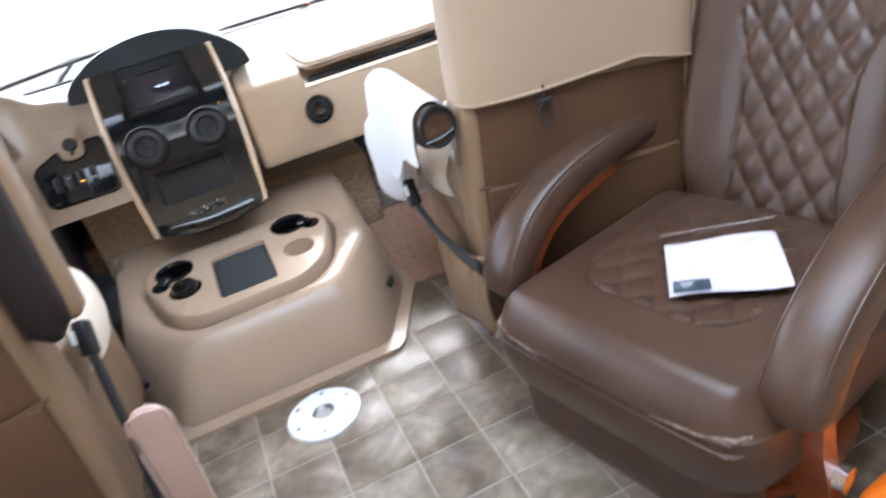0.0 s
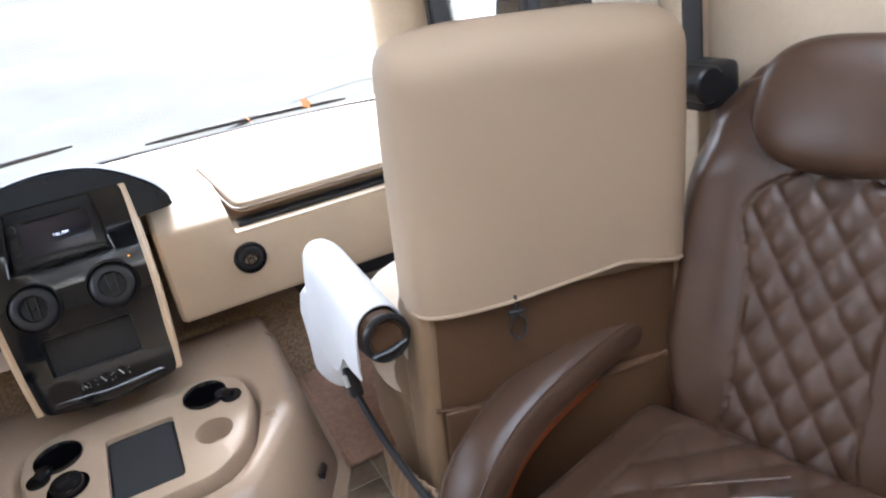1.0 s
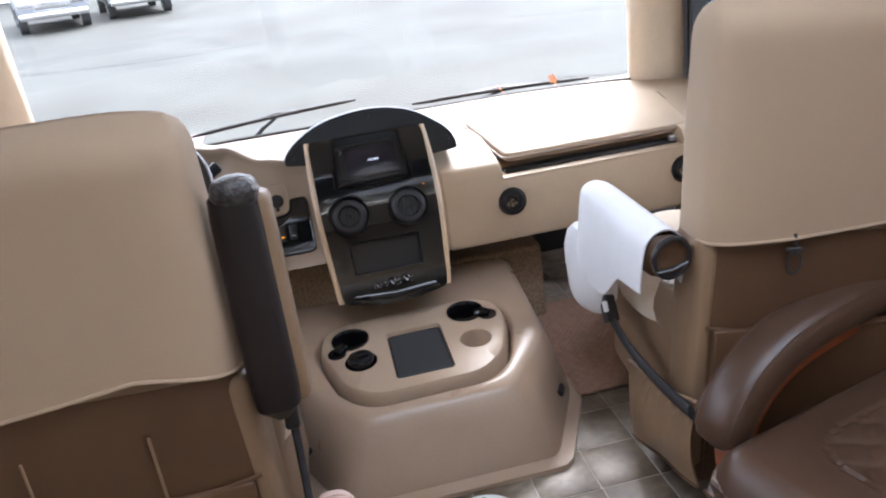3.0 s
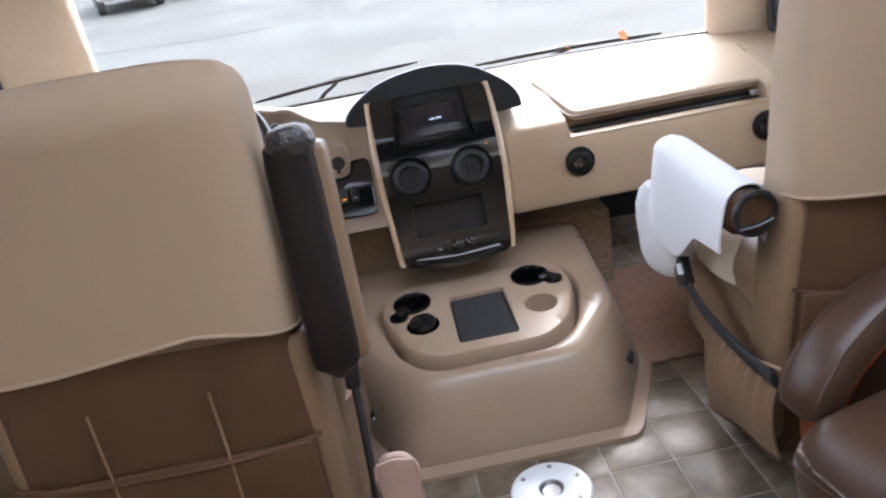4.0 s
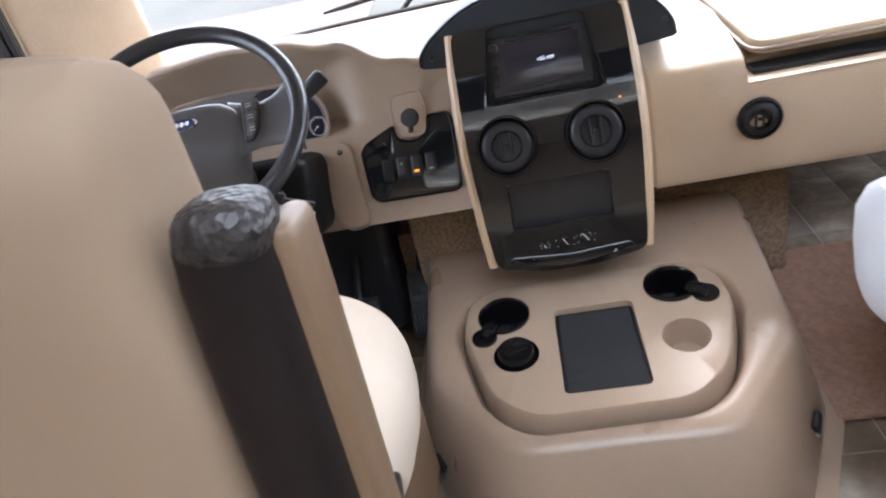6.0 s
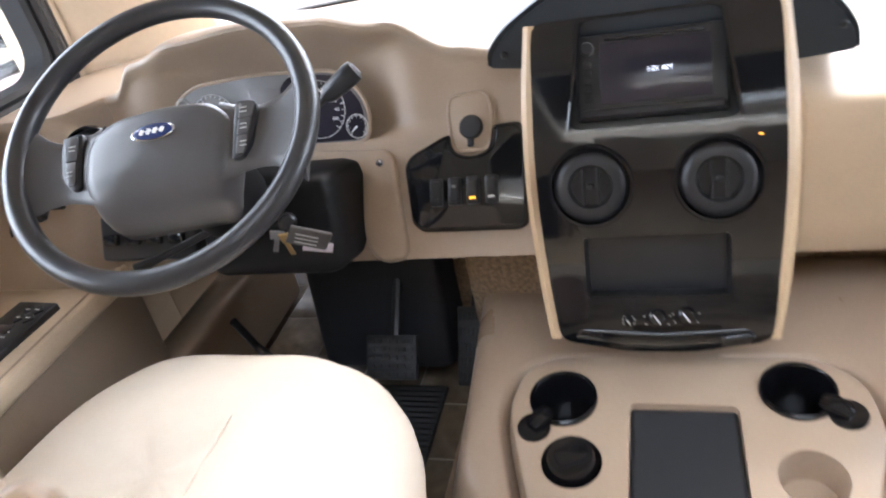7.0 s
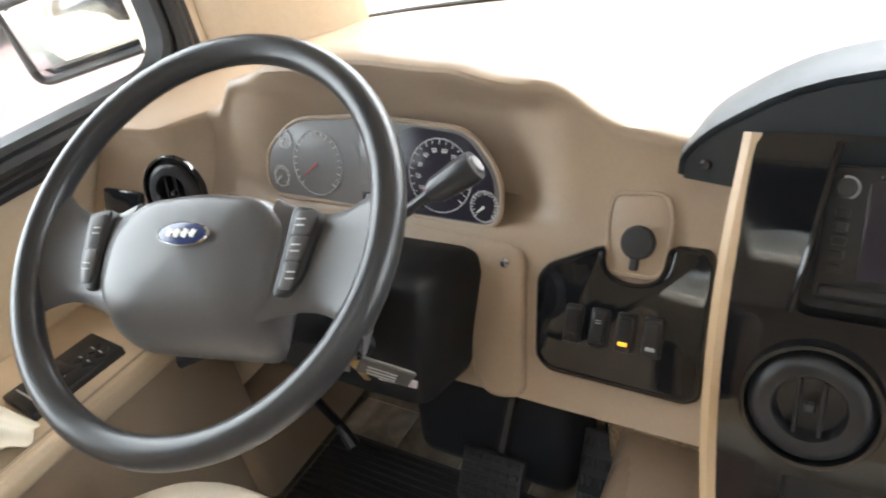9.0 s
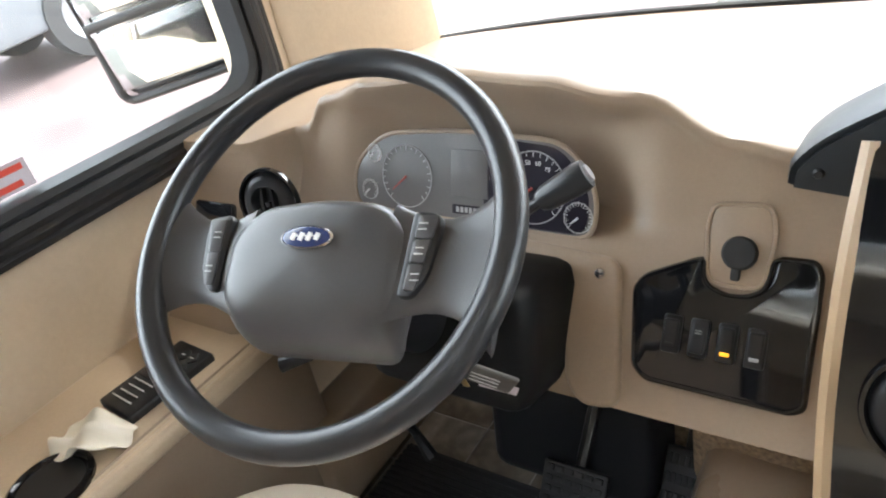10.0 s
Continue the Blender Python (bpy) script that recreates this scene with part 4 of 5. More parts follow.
for sx in (-1, 1):
    sp = []
    for t in np.linspace(0, 1, 9):
        x = lerp(0.082, R - 0.004, t)
        half = lerp(0.060, 0.040, math.sin(math.pi * t * 0.75)) + 0.040 * t ** 3
        cy = lerp(-0.024, -0.022, t)
        z = lerp(-0.008, -0.004, t) - 0.008 * math.sin(math.pi * t)
        sp.append([(sx * x, cy + half * c, z + 0.011 * s) for c, s in ((math.cos(a), math.sin(a)) for a in np.linspace(0, 2 * math.pi, 17)[:-1])])
    spoke = part("spoke", loft(sp), WHEELG, wheel)
    pod = fillet([(0.102, -0.060), (0.116, -0.060), (0.130, -0.040), (0.137, 0.004), (0.134, 0.022), (0.106, 0.026)], 0.009)
    part("button_pod", moved(prism([(sx * x, y) for x, y in pod], 0.012, 0.003), pose(0, 0, 0.0020)), BLACK, wheel, "black thumb switch cluster")
    for y0, y1 in ((-0.054, -0.0285), (-0.0275, -0.0045), (-0.0035, 0.020)) if sx > 0 else ((-0.054, -0.0185), (-0.0175, 0.020)):
        part("button", moved(prism(fillet([(sx * (0.1085 + 0.06 * (y0 + 0.05)), y0), (sx * (0.121 + 0.19 * (y0 + 0.05)), y0), (sx * (0.121 + 0.19 * (y1 + 0.05)), y1), (sx * (0.1085 + 0.06 * (y1 + 0.05)), y1)], 0.004), 0.005, 0.0015), pose(0, 0, 0.0042)), WHEELG, wheel)
        for j in (0, 1):
            part("mark", rbox(0.009, 0.0014, 0.0006, 0.0002, 0, loc=(sx * 0.119, (y0 + y1) / 2 + 0.003 * (j - 0.5) * 2, 0.0043)), GREYM, wheel)
part("badge_ring", ringed([([(x * k, y * k) for x, y in oval(0.060, 0.025, 2, 40)], z) for k, z in ((1.0, 0.0), (1.0, 0.003), (0.93, 0.0045), (0.90, 0.0035))]), CHROME, wheel, "chrome oval ring").matrix_local = pose(0.004, -0.008, 0.0150)
part("badge", ringed([([(x * k, y * k) for x, y in oval(0.054, 0.0215, 2, 40)], z) for k, z in ((1.0, 0.0), (0.98, 0.0045), (0.90, 0.0050))]), BLUEB, wheel, "dark blue enamel oval").matrix_local = pose(0.004, -0.008, 0.0150)
part("badge_bar", join(*[rbox(0.0055, 0.009 - 0.001 * abs(i - 1.5), 0.0012, 0.0005, 0, loc=(-0.0135 + 0.009 * i, 0, 0), rot=(0, 0, -18)) for i in range(4)] + [rbox(0.034, 0.0012, 0.001, 0.0004, 0, loc=(0, 0.0005, 0))]), SILVERP, wheel).matrix_local = pose(0.004, -0.008, 0.0206)

col = thing("steering_column", "black steering column with shroud, stalks and ignition", "steering column")
axis = pose(-0.6284, 1.9714, 0.7889, 34.9, 7.75, 0)
part("shaft_boot", lathe([(0.05, -0.30), (0.062, -0.20), (0.066, -0.08), (0.055, -0.035)], 28), BLACK, col).matrix_local = axis
part("shroud", rbox(0.245, 0.17, 0.165, 0.03, 2, loc=(-0.612, 2.165, 0.545), rot=(-16, 0, 0)), SHROUDM, col, "black textured shroud")
part("ignition", lathe([(0.014, 0.0), (0.014, 0.010), (0.010, 0.013), (0.001, 0.013)], 20), BLACK, col).matrix_local = pose(-0.545, 2.055, 0.600, 80, 0, 30)
sh = [(-0.56, 2.12, 0.70), (-0.50, 2.125, 0.732), (-0.455, 2.138, 0.763)]
part("shift_lever", tube(sh, [0.007, 0.006, 0.006], 10), BLACK, col, "black shift stalk")
part("shift_grip", tube([(-0.465, 2.133, 0.756), (-0.458, 2.136, 0.760), (-0.424, 2.148, 0.780), (-0.417, 2.151, 0.784)], [0.010, 0.014, 0.0165, 0.0150], 16), BLACK, col, "black knob with a chrome button")
part("overdrive_button", tube([(-0.4175, 2.1505, 0.7835), (-0.4145, 2.1520, 0.7855)], [0.010, 0.009], 14), STEEL, col)
part("turn_stalk", tube([(-0.66, 2.06, 0.70), (-0.76, 2.035, 0.715), (-0.815, 2.02, 0.722), (-0.835, 2.015, 0.725)], [0.006, 0.008, 0.014, 0.012], 12), BLACK, col, "black turn signal stalk")
lsb = part("lower_switches", rbox(0.20, 0.035, 0.085, 0.010, 1, loc=(-0.86, 2.125, 0.545), rot=(-30, 0, 0)), BLACK, col, "black lower switch block")
for i in range(4):
    part("switch_key", rbox(0.030, 0.012, 0.020, 0.004, 0, loc=(-0.93 + 0.045 * i, 2.104, 0.552), rot=(-30, 0, 0)), GLOSS, lsb)
part("tilt_lever", tube([(-0.66, 2.05, 0.60), (-0.74, 1.99, 0.585), (-0.77, 1.97, 0.58)], [0.006, 0.006, 0.010], 10), BLACK, col)
keys = thing("key_bunch", "keys with a dark leather fob hanging at the ignition", "keys", pose(-0.545, 2.030, 0.600, 20, 0, 12))
part("key", join(rbox(0.024, 0.003, 0.02, 0.004, 1, loc=(0.004, 0, -0.018)), rbox(0.008, 0.0025, 0.034, 0.001, 0, loc=(-0.002, 0, -0.042))), mat("brass key", (0.65, 0.45, 0.2), 0.3, metal=0.9), keys, "brass key", )
part("key", join(rbox(0.022, 0.003, 0.02, 0.004, 1, loc=(-0.012, 0.006, -0.016), rot=(0, 20, 0)), rbox(0.008, 0.0025, 0.034, 0.001, 0, loc=(-0.022, 0.006, -0.038), rot=(0, 25, 0))), STEEL, keys)
part("fob", rbox(0.062, 0.006, 0.040, 0.012, 1, loc=(0.036, -0.004, -0.022), rot=(0, 32, 0)), mat("dark fob leather", (0.06, 0.055, 0.05), 0.5), keys, "dark stitched fob")
for i in range(3):
    part("fob_mark", rbox(0.034, 0.001, 0.0025, 0.0004, 0, loc=(0.036 - 0.004 * i, -0.0075, -0.014 - 0.008 * i), rot=(0, 32, 0)), GREYM, keys)
part("tag", rbox(0.045, 0.001, 0.022, 0.002, 0, loc=(0.04, -0.001, -0.050), rot=(0, 22, 0)), PAPER, keys, "small paper tag")


def pedal(name, x, y, z, w, h, tilt, arm_to, label):
    t = thing(name, label, "pedal")
    part("arm", tube([(x, y + 0.02, z), (x + arm_to[0] * 0.5, lerp(y, arm_to[1], 0.5), lerp(z, arm_to[2], 0.4)), (x + arm_to[0], arm_to[1], arm_to[2])], 0.011, 8), BLACK, t)
    pad = part("pad", rbox(w, h, 0.016, 0.005, 1), RUBBER, t, "ribbed black rubber pad")
    pad.matrix_local = pose(x, y, z, tilt)
    ribs = []
    for i in range(6):
        for j in range(5):
            ribs.append(rbox(w / 8.5, h / 9.5, 0.006, 0.0015, 0, loc=(-w * 0.38 + w * 0.76 * i / 5, -h * 0.38 + h * 0.76 * j / 4, 0.009)))
    part("tread", join(*ribs), RUBBER, pad)
    return t


pedal("brake_pedal", -0.520, 2.195, 0.200, 0.105, 0.085, 52, (0.0, 2.45, 0.46), "black rubber brake pedal")
pedal("accelerator_pedal", -0.385, 2.285, 0.150, 0.062, 0.16, 52, (0.0, 2.50, 0.34), "black rubber accelerator pedal")
part("parking_brake_lever", tube([(-0.80, 2.15, 0.33), (-0.79, 2.17, 0.25), (-0.76, 2.16, 0.215)], [0.008, 0.008, 0.013], 8), BLACK, col)
tunnel = setting("footwell_cover", rbox(0.30, 0.62, 0.5, 0.03, 1, loc=(-0.58, 2.62, 0.28), rot=(-10, 0, 0)), BLACK, "black plastic steering cover in the footwell", "cover")


# ---- seats ----
def back_shell(w, h, d, lean, p=4.5, z0=0.0, steps=16, grow=0.0, round_top=0.09, belly=0.0):
    """A seat back as a stack of rounded sections, its rear face at y = 0 at the foot, leaning forward by lean over its height."""
    rings = []
    for i in range(steps + 1):
        t = i / steps
        z = z0 + (h - z0) * t
        e = max(0.0, (z - (h - round_top)) / round_top)
        s = math.sqrt(max(0.0, 1 - (e * 0.98) ** 2)) if e > 0 else 1.0
        ww = w * (1 - 0.20 * (1 - s)) + grow * 2
        dd = d * max(0.10, s) * (1 + belly * math.sin(math.pi * t)) + grow * 2
        cy = d / 2 + lean * z / h
        zz = z if e < 1 else h
        rings.append([(x, y + cy, zz) for x, y in oval(ww, dd, p, 40)])
    return loft(rings)


def seam(pts, r=0.0035, m=None):
    return tube(smooth_path(pts, 4), r, 6)


def cab_seat(name, label, m, arm_up, lift, h):
    """A captain's seat that faces +y; its origin is on the floor below the rear face of the back."""
    t = thing(name, label, "captain chair", m, "cab chairs")
    w = 0.50
    # pedestal and cushion
    part("pedestal", rbox(0.40, 0.42, 0.22, 0.03, 1, loc=(0, 0.34, 0.11)), BLACK, t)
    part("skirt", join(rbox(0.52, 0.50, 0.27, 0.035, 2, loc=(0, 0.31, 0.225))), LEATHT, t, "tan leatherette skirt")
    part("cushion", rbox(0.53, 0.50, 0.15, 0.06, 3, 0.02, loc=(0, 0.34, 0.39)), LEATHT, t)
    mound = []
    for k, z in ((0.97, 0.355), (1.0, 0.385), (1.0, 0.420), (0.975, 0.450), (0.92, 0.470), (0.82, 0.483), (0.66, 0.491), (0.45, 0.496), (0.22, 0.498), (0.05, 0.498)):
        mound.append([(x * k * (1.0 - 0.10 * max(0.0, y) / 0.25), y * k + 0.402 + 0.012 * math.cos(4 * x), z + 0.003 * math.sin(23 * x + 9 * y) * math.sin(17 * y) - 0.020 * (abs(x) * k / 0.29) ** 3) for x, y in oval(0.58, 0.50, 3.4, 56)])
    part("cushion_cover", loft(mound), COVERW, t, "pale cream stretch cover")
    part("cover_seam", tube(smooth_path([(0.05, 0.20, 0.500), (0.055, 0.35, 0.500), (0.05, 0.50, 0.497), (0.045, 0.58, 0.488)], 5), 0.0022, 6), COVERW, t)
    # back
    back = new("backrest")
    back.parent, back.matrix_local = t, pose(0, 0, 0.0)
    back["label"] = "brown leatherette back under a beige cover"
    lower = [[(x, y + 0.075 + 0.02 * z, z) for x, y in oval(w + (0.02 if z < 0.45 else 0.0), 0.155, 5, 40)] for z in (0.08, 0.10, 0.2, 0.32, 0.44, 0.56, 0.66)]
    part("shell", loft(lower), LEATHB, back)
    for sx in (-1, 1):
        part("side_bolster", rbox(0.05, 0.135, 0.52, 0.024, 3, loc=(sx * (w / 2 - 0.012), 0.085, 0.36), rot=(-1.2, 0, 0)), LEATHT, back, "tan leatherette side panel")
    # beige cover, its hem higher in the middle
    rings = []
    n, steps = 56, 24
    for i in range(steps + 1):
        s = i / steps
        ring = []
        for x, y in oval(w + 0.018, 0.186, 5.0, n):
            hem = lift + 0.618 - 0.008 * (abs(x) / 0.25) ** 2 + 0.022 * math.exp(-((x - 0.10) / 0.10) ** 2) if y < 0 else lift + 0.585
            z = lerp(hem, h, s)
            e = max(0.0, (z - (h - 0.075)) / 0.075)
            k = math.sqrt(max(0.0, 1 - min(1, e) ** 2 * 0.96))
            kx = 1 - 0.12 * (1 - k) - 0.06 * max(0, z - 0.75) * (1 if abs(x) > 0.2 else 0.8)
            wrinkle = 0.0025 * math.sin(19 * x + 7 * z) * math.sin(11 * z + 5)
            if s == 0:
                kx *= 0.992
            ring.append((x * kx, (y * max(0.12, k)) + 0.078 + 0.02 * z + wrinkle, z - 0.012 * (x / 0.25) ** 4 * max(0, e)))
        rings.append(ring)
    part("slip_cover", loft(rings), COVER, back, "beige stretch slip cover")
    hem = [(p[0], p[1] - 0.001 if p[1] < 0.09 else p[1] + 0.001, p[2] + 0.003) for p in rings[0]]
    part("hem", tube(hem, 0.0035, 6, closed=True), COVER, back)
    if not arm_up:
      part("cord_loop", join(tube([(-0.095 + 0.014 * math.sin(a), -0.006, 0.572 + 0.022 * math.cos(a)) for a in np.linspace(0, 2 * math.pi, 16)[:-1]], 0.0025, 6, closed=True), tube([(-0.095, -0.006, 0.594), (-0.097, -0.004, 0.63)], 0.003, 6), rbox(0.03, 0.01, 0.008, 0.003, 0, loc=(-0.097, -0.005, 0.600))), CABLE, back, "black drawcord loop")
    # map pocket and its seams
    part("map_pocket", rbox(w * 0.94, 0.012, 0.33, 0.006, 2, loc=(0, 0.000, 0.275)), LEATHB, back, "brown leatherette map pocket")
    for x in (-0.09, 0.10) if arm_up else ():
        part("stitch_seam", seam([(x, -0.008, 0.12), (x - 0.002, -0.009, 0.28), (x, -0.005, 0.44), (x, 0.000, 0.56)], 0.0026), LEATHT if arm_up else LEATHB, back)
    part("cross_seam", seam([(-0.25, 0.005, 0.445), (-0.12, -0.006, 0.432), (0.12, -0.006, 0.432), (0.25, 0.005, 0.445)], 0.004), LEATHB, back)
    return t, back


def armrest(parent, m, down, cover):
    a = new("armrest")
    a.parent, a.matrix_local = parent, m
    L = 0.40
    rings = []
    for t in np.linspace(0, 1, 15):
        k = math.sqrt(max(0.02, 1 - max(0, abs(t - 0.5) * 2 - 0.78) ** 2 / 0.0484 * 0.92))
        hh = lerp(0.098, 0.078, t)
        rings.append([(x * k, lerp(0.0, L, t), z * k + (0.0 if down else 0.008) * math.sin(math.pi * t)) for x, z in oval(0.076, hh, 2.8, 28)])
    part("pad", loft(rings), DARKARM if not down else LEATHB, a, "dark vinyl arm pad")
    if not down:
        part("worn_tip", rbox(0.072, 0.052, 0.078, 0.034, 3, loc=(0.006, L - 0.024, 0.006)), WORNARM, a, "cracked worn tip")
        part("side_panel", rbox(0.03, 0.35, 0.070, 0.014, 2, loc=(0.037, 0.195, -0.026)), LEATHT, a, "tan leatherette side")
    else:
        part("end_cap", lathe([(0.035, 0.0), (0.036, 0.01), (0.030, 0.012), (0.026, 0.008), (0.001, 0.006)], 28), LEATHB, a).matrix_local = pose(0, 0.004, 0.010, 90)
        part("end_ring", tube([(0.036 * math.cos(a_), -0.006, 0.010 + 0.040 * math.sin(a_)) for a_ in np.linspace(0, 2 * math.pi, 28)[:-1]], 0.0065, 8, closed=True, up=(0, 1, 0)), BLACK, a, "black elastic edge")
        part("end_strap", tube([(-0.030, -0.010, -0.016), (0.0, -0.011, -0.012), (0.032, -0.010, 0.000)], 0.006, 6, flat=0.5), BLACK, a)
    if cover:
        cov = []
        for t in np.linspace(0.06, 1.04, 18):
            k = 1.0 if t < 0.8 else math.sqrt(max(0.03, 1 - ((t - 0.8) / 0.245) ** 2))
            row = []
            for s in np.linspace(-1, 1, 25):
                ang = math.pi * 0.5 - s * math.pi * 0.62
                drop = max(0.0, abs(s) - 0.62) / 0.38
                x = math.cos(ang) * 0.045 * k
                z = math.sin(ang) * 0.052 * k
                z -= drop * (0.045 + 0.010 * math.sin(7 * t + 2 * s) + (0.03 + 0.085 * hill(t, 0.60, 1.1, 0.30) if s < 0 else 0.0))
                x += 0.006 * math.sin(9 * t) * drop * (1 if s > 0 else -1)
                row.append((x, lerp(0, L, t), z + 0.006))
            cov.append(row)
        bm = loft(cov, closed=False)
        bmesh.ops.solidify(bm, geom=bm.faces[:], thickness=0.003)
        part("arm_cover", bm, WHITE, a, "white cloth arm cover")
    return a


def belt_buckle(parent, pts):
    b = new("belt_stalk")
    b.parent = parent
    part("strap", tube(smooth_path(pts, 5), 0.019, 8, flat=0.4, up=(1, 0, 0.2)), CABLE, b, "black webbing stalk")
    e = Vector(pts[-1])
    part("buckle", rbox(0.028, 0.05, 0.07, 0.008, 1, loc=(e.x, e.y + 0.01, e.z + 0.02), rot=(-30, 0, 0)), BLACK, b, "black buckle")
    part("latch_plate", rbox(0.008, 0.018, 0.026, 0.002, 0, loc=(e.x - 0.014, e.y - 0.004, e.z + 0.034), rot=(-30, 0, 0)), PLATE, b)
    return b


SEAT = pose(0.731, 1.338, 0.0, 0, 4.3, -7)
passenger, pb = cab_seat("captain_chair", "brown captain's chair with beige back cover and white arm cover", SEAT, False, 0.0, 1.06)
armrest(passenger, pose(-0.308, 0.058, 0.570, 3, 0, 7), True, True)
armrest(passenger, pose(0.290, 0.075, 0.600, 3, 0, -2), True, False)
belt_buckle(passenger, [(0.470, 1.340, 0.300), (0.466, 1.46, 0.296), (0.462, 1.60, 0.312), (0.458, 1.69, 0.350)]).matrix_local = SEAT.inverted()
pocket = new("side_pocket")
pocket.parent, pocket.matrix_local = passenger, SEAT.inverted()
pocket["label"] = "tan leatherette side pocket with gathered top"
rows = []
for i in range(25):
    s = i / 24
    y = lerp(1.335, 1.63, s)
    top = lerp(0.322, 0.256, s) - 0.012 * math.sin(math.pi * s)
    row = []
    for j in range(13):
        q = j / 12
        puff = 0.020 * math.sin(math.pi * min(1.0, q * 1.1)) * math.sin(math.pi * min(1, max(0, s * 0.96 + 0.02))) ** 0.4
        gather = 0.0045 * math.sin(i * 1.9) * q ** 2 + 0.003 * math.sin(4 * q + 9 * s)
        row.append((0.478 - puff - gather, y + 0.01 * math.sin(3 * q), lerp(lerp(0.12, 0.045, s), top + 0.003 * math.sin(i * 1.9), q)))
    rows.append(row)
bm = loft(rows, closed=False)
bmesh.ops.solidify(bm, geom=bm.faces[:], thickness=-0.004)
part("panel", bm, LEATHT, pocket)
part("elastic_hem", tube([r[-1] for r in rows], 0.0045, 6), LEATHT, pocket)
part("piping", tube([r[0] for r in rows], 0.004, 6), LEATHB, pocket)
lobe = ringed([(oval(0.085 * k + 0.004 * math.sin(9 * z), 0.225 * k, 2.4, 32), z) for k, z in ((0.25, -0.098), (0.62, -0.090), (0.86, -0.070), (1.0, -0.025), (1.02, 0.03), (0.9, 0.075), (0.7, 0.10))])
for v in lobe.verts:
    v.co.x += 0.006 * math.sin(31 * v.co.y + 17 * v.co.z)
part("cloth_lobe", lobe, WHITE, passenger, "end of the white cloth bunched under the arm").matrix_local = SEAT.inverted() @ pose(0.458, 1.805, 0.432, 8, 4, 4)

driver, db = cab_seat("captain_chair", "brown captain's chair with beige back cover and raised dark armrest", pose(-0.586, 1.262, 0.0, 0, 0, -1), True, 0.017, 1.045)
armrest(driver, pose(0.302, 0.030, 0.530, 84, 0, 0), False, False)
belt_buckle(driver, [(0.285, 0.10, 0.10), (0.290, 0.13, 0.22), (0.292, 0.16, 0.34), (0.292, 0.18, 0.42)])
flap = thing("seat_flap", "pale blush vinyl flap beside the driver seat", "flap", pose(-0.243, 1.345, 0.0, 2, 0, 0))
part("panel", moved(prism(fillet([(-0.030, 0.0), (0.035, 0.0), (0.042, 0.275), (0.02, 0.308), (-0.022, 0.308), (-0.040, 0.275)], 0.03), 0.012, 0.004), pose(0, 0.01, 0, 90)), PINK, flap)
part("hem", tube(smooth_path([(-0.036, -0.001, 0.03), (-0.039, -0.001, 0.270), (-0.020, -0.001, 0.304), (0.020, -0.001, 0.304), (0.040, -0.001, 0.270), (0.036, -0.001, 0.03)], 4), 0.003, 6), PINK, flap, "rolled vinyl hem")


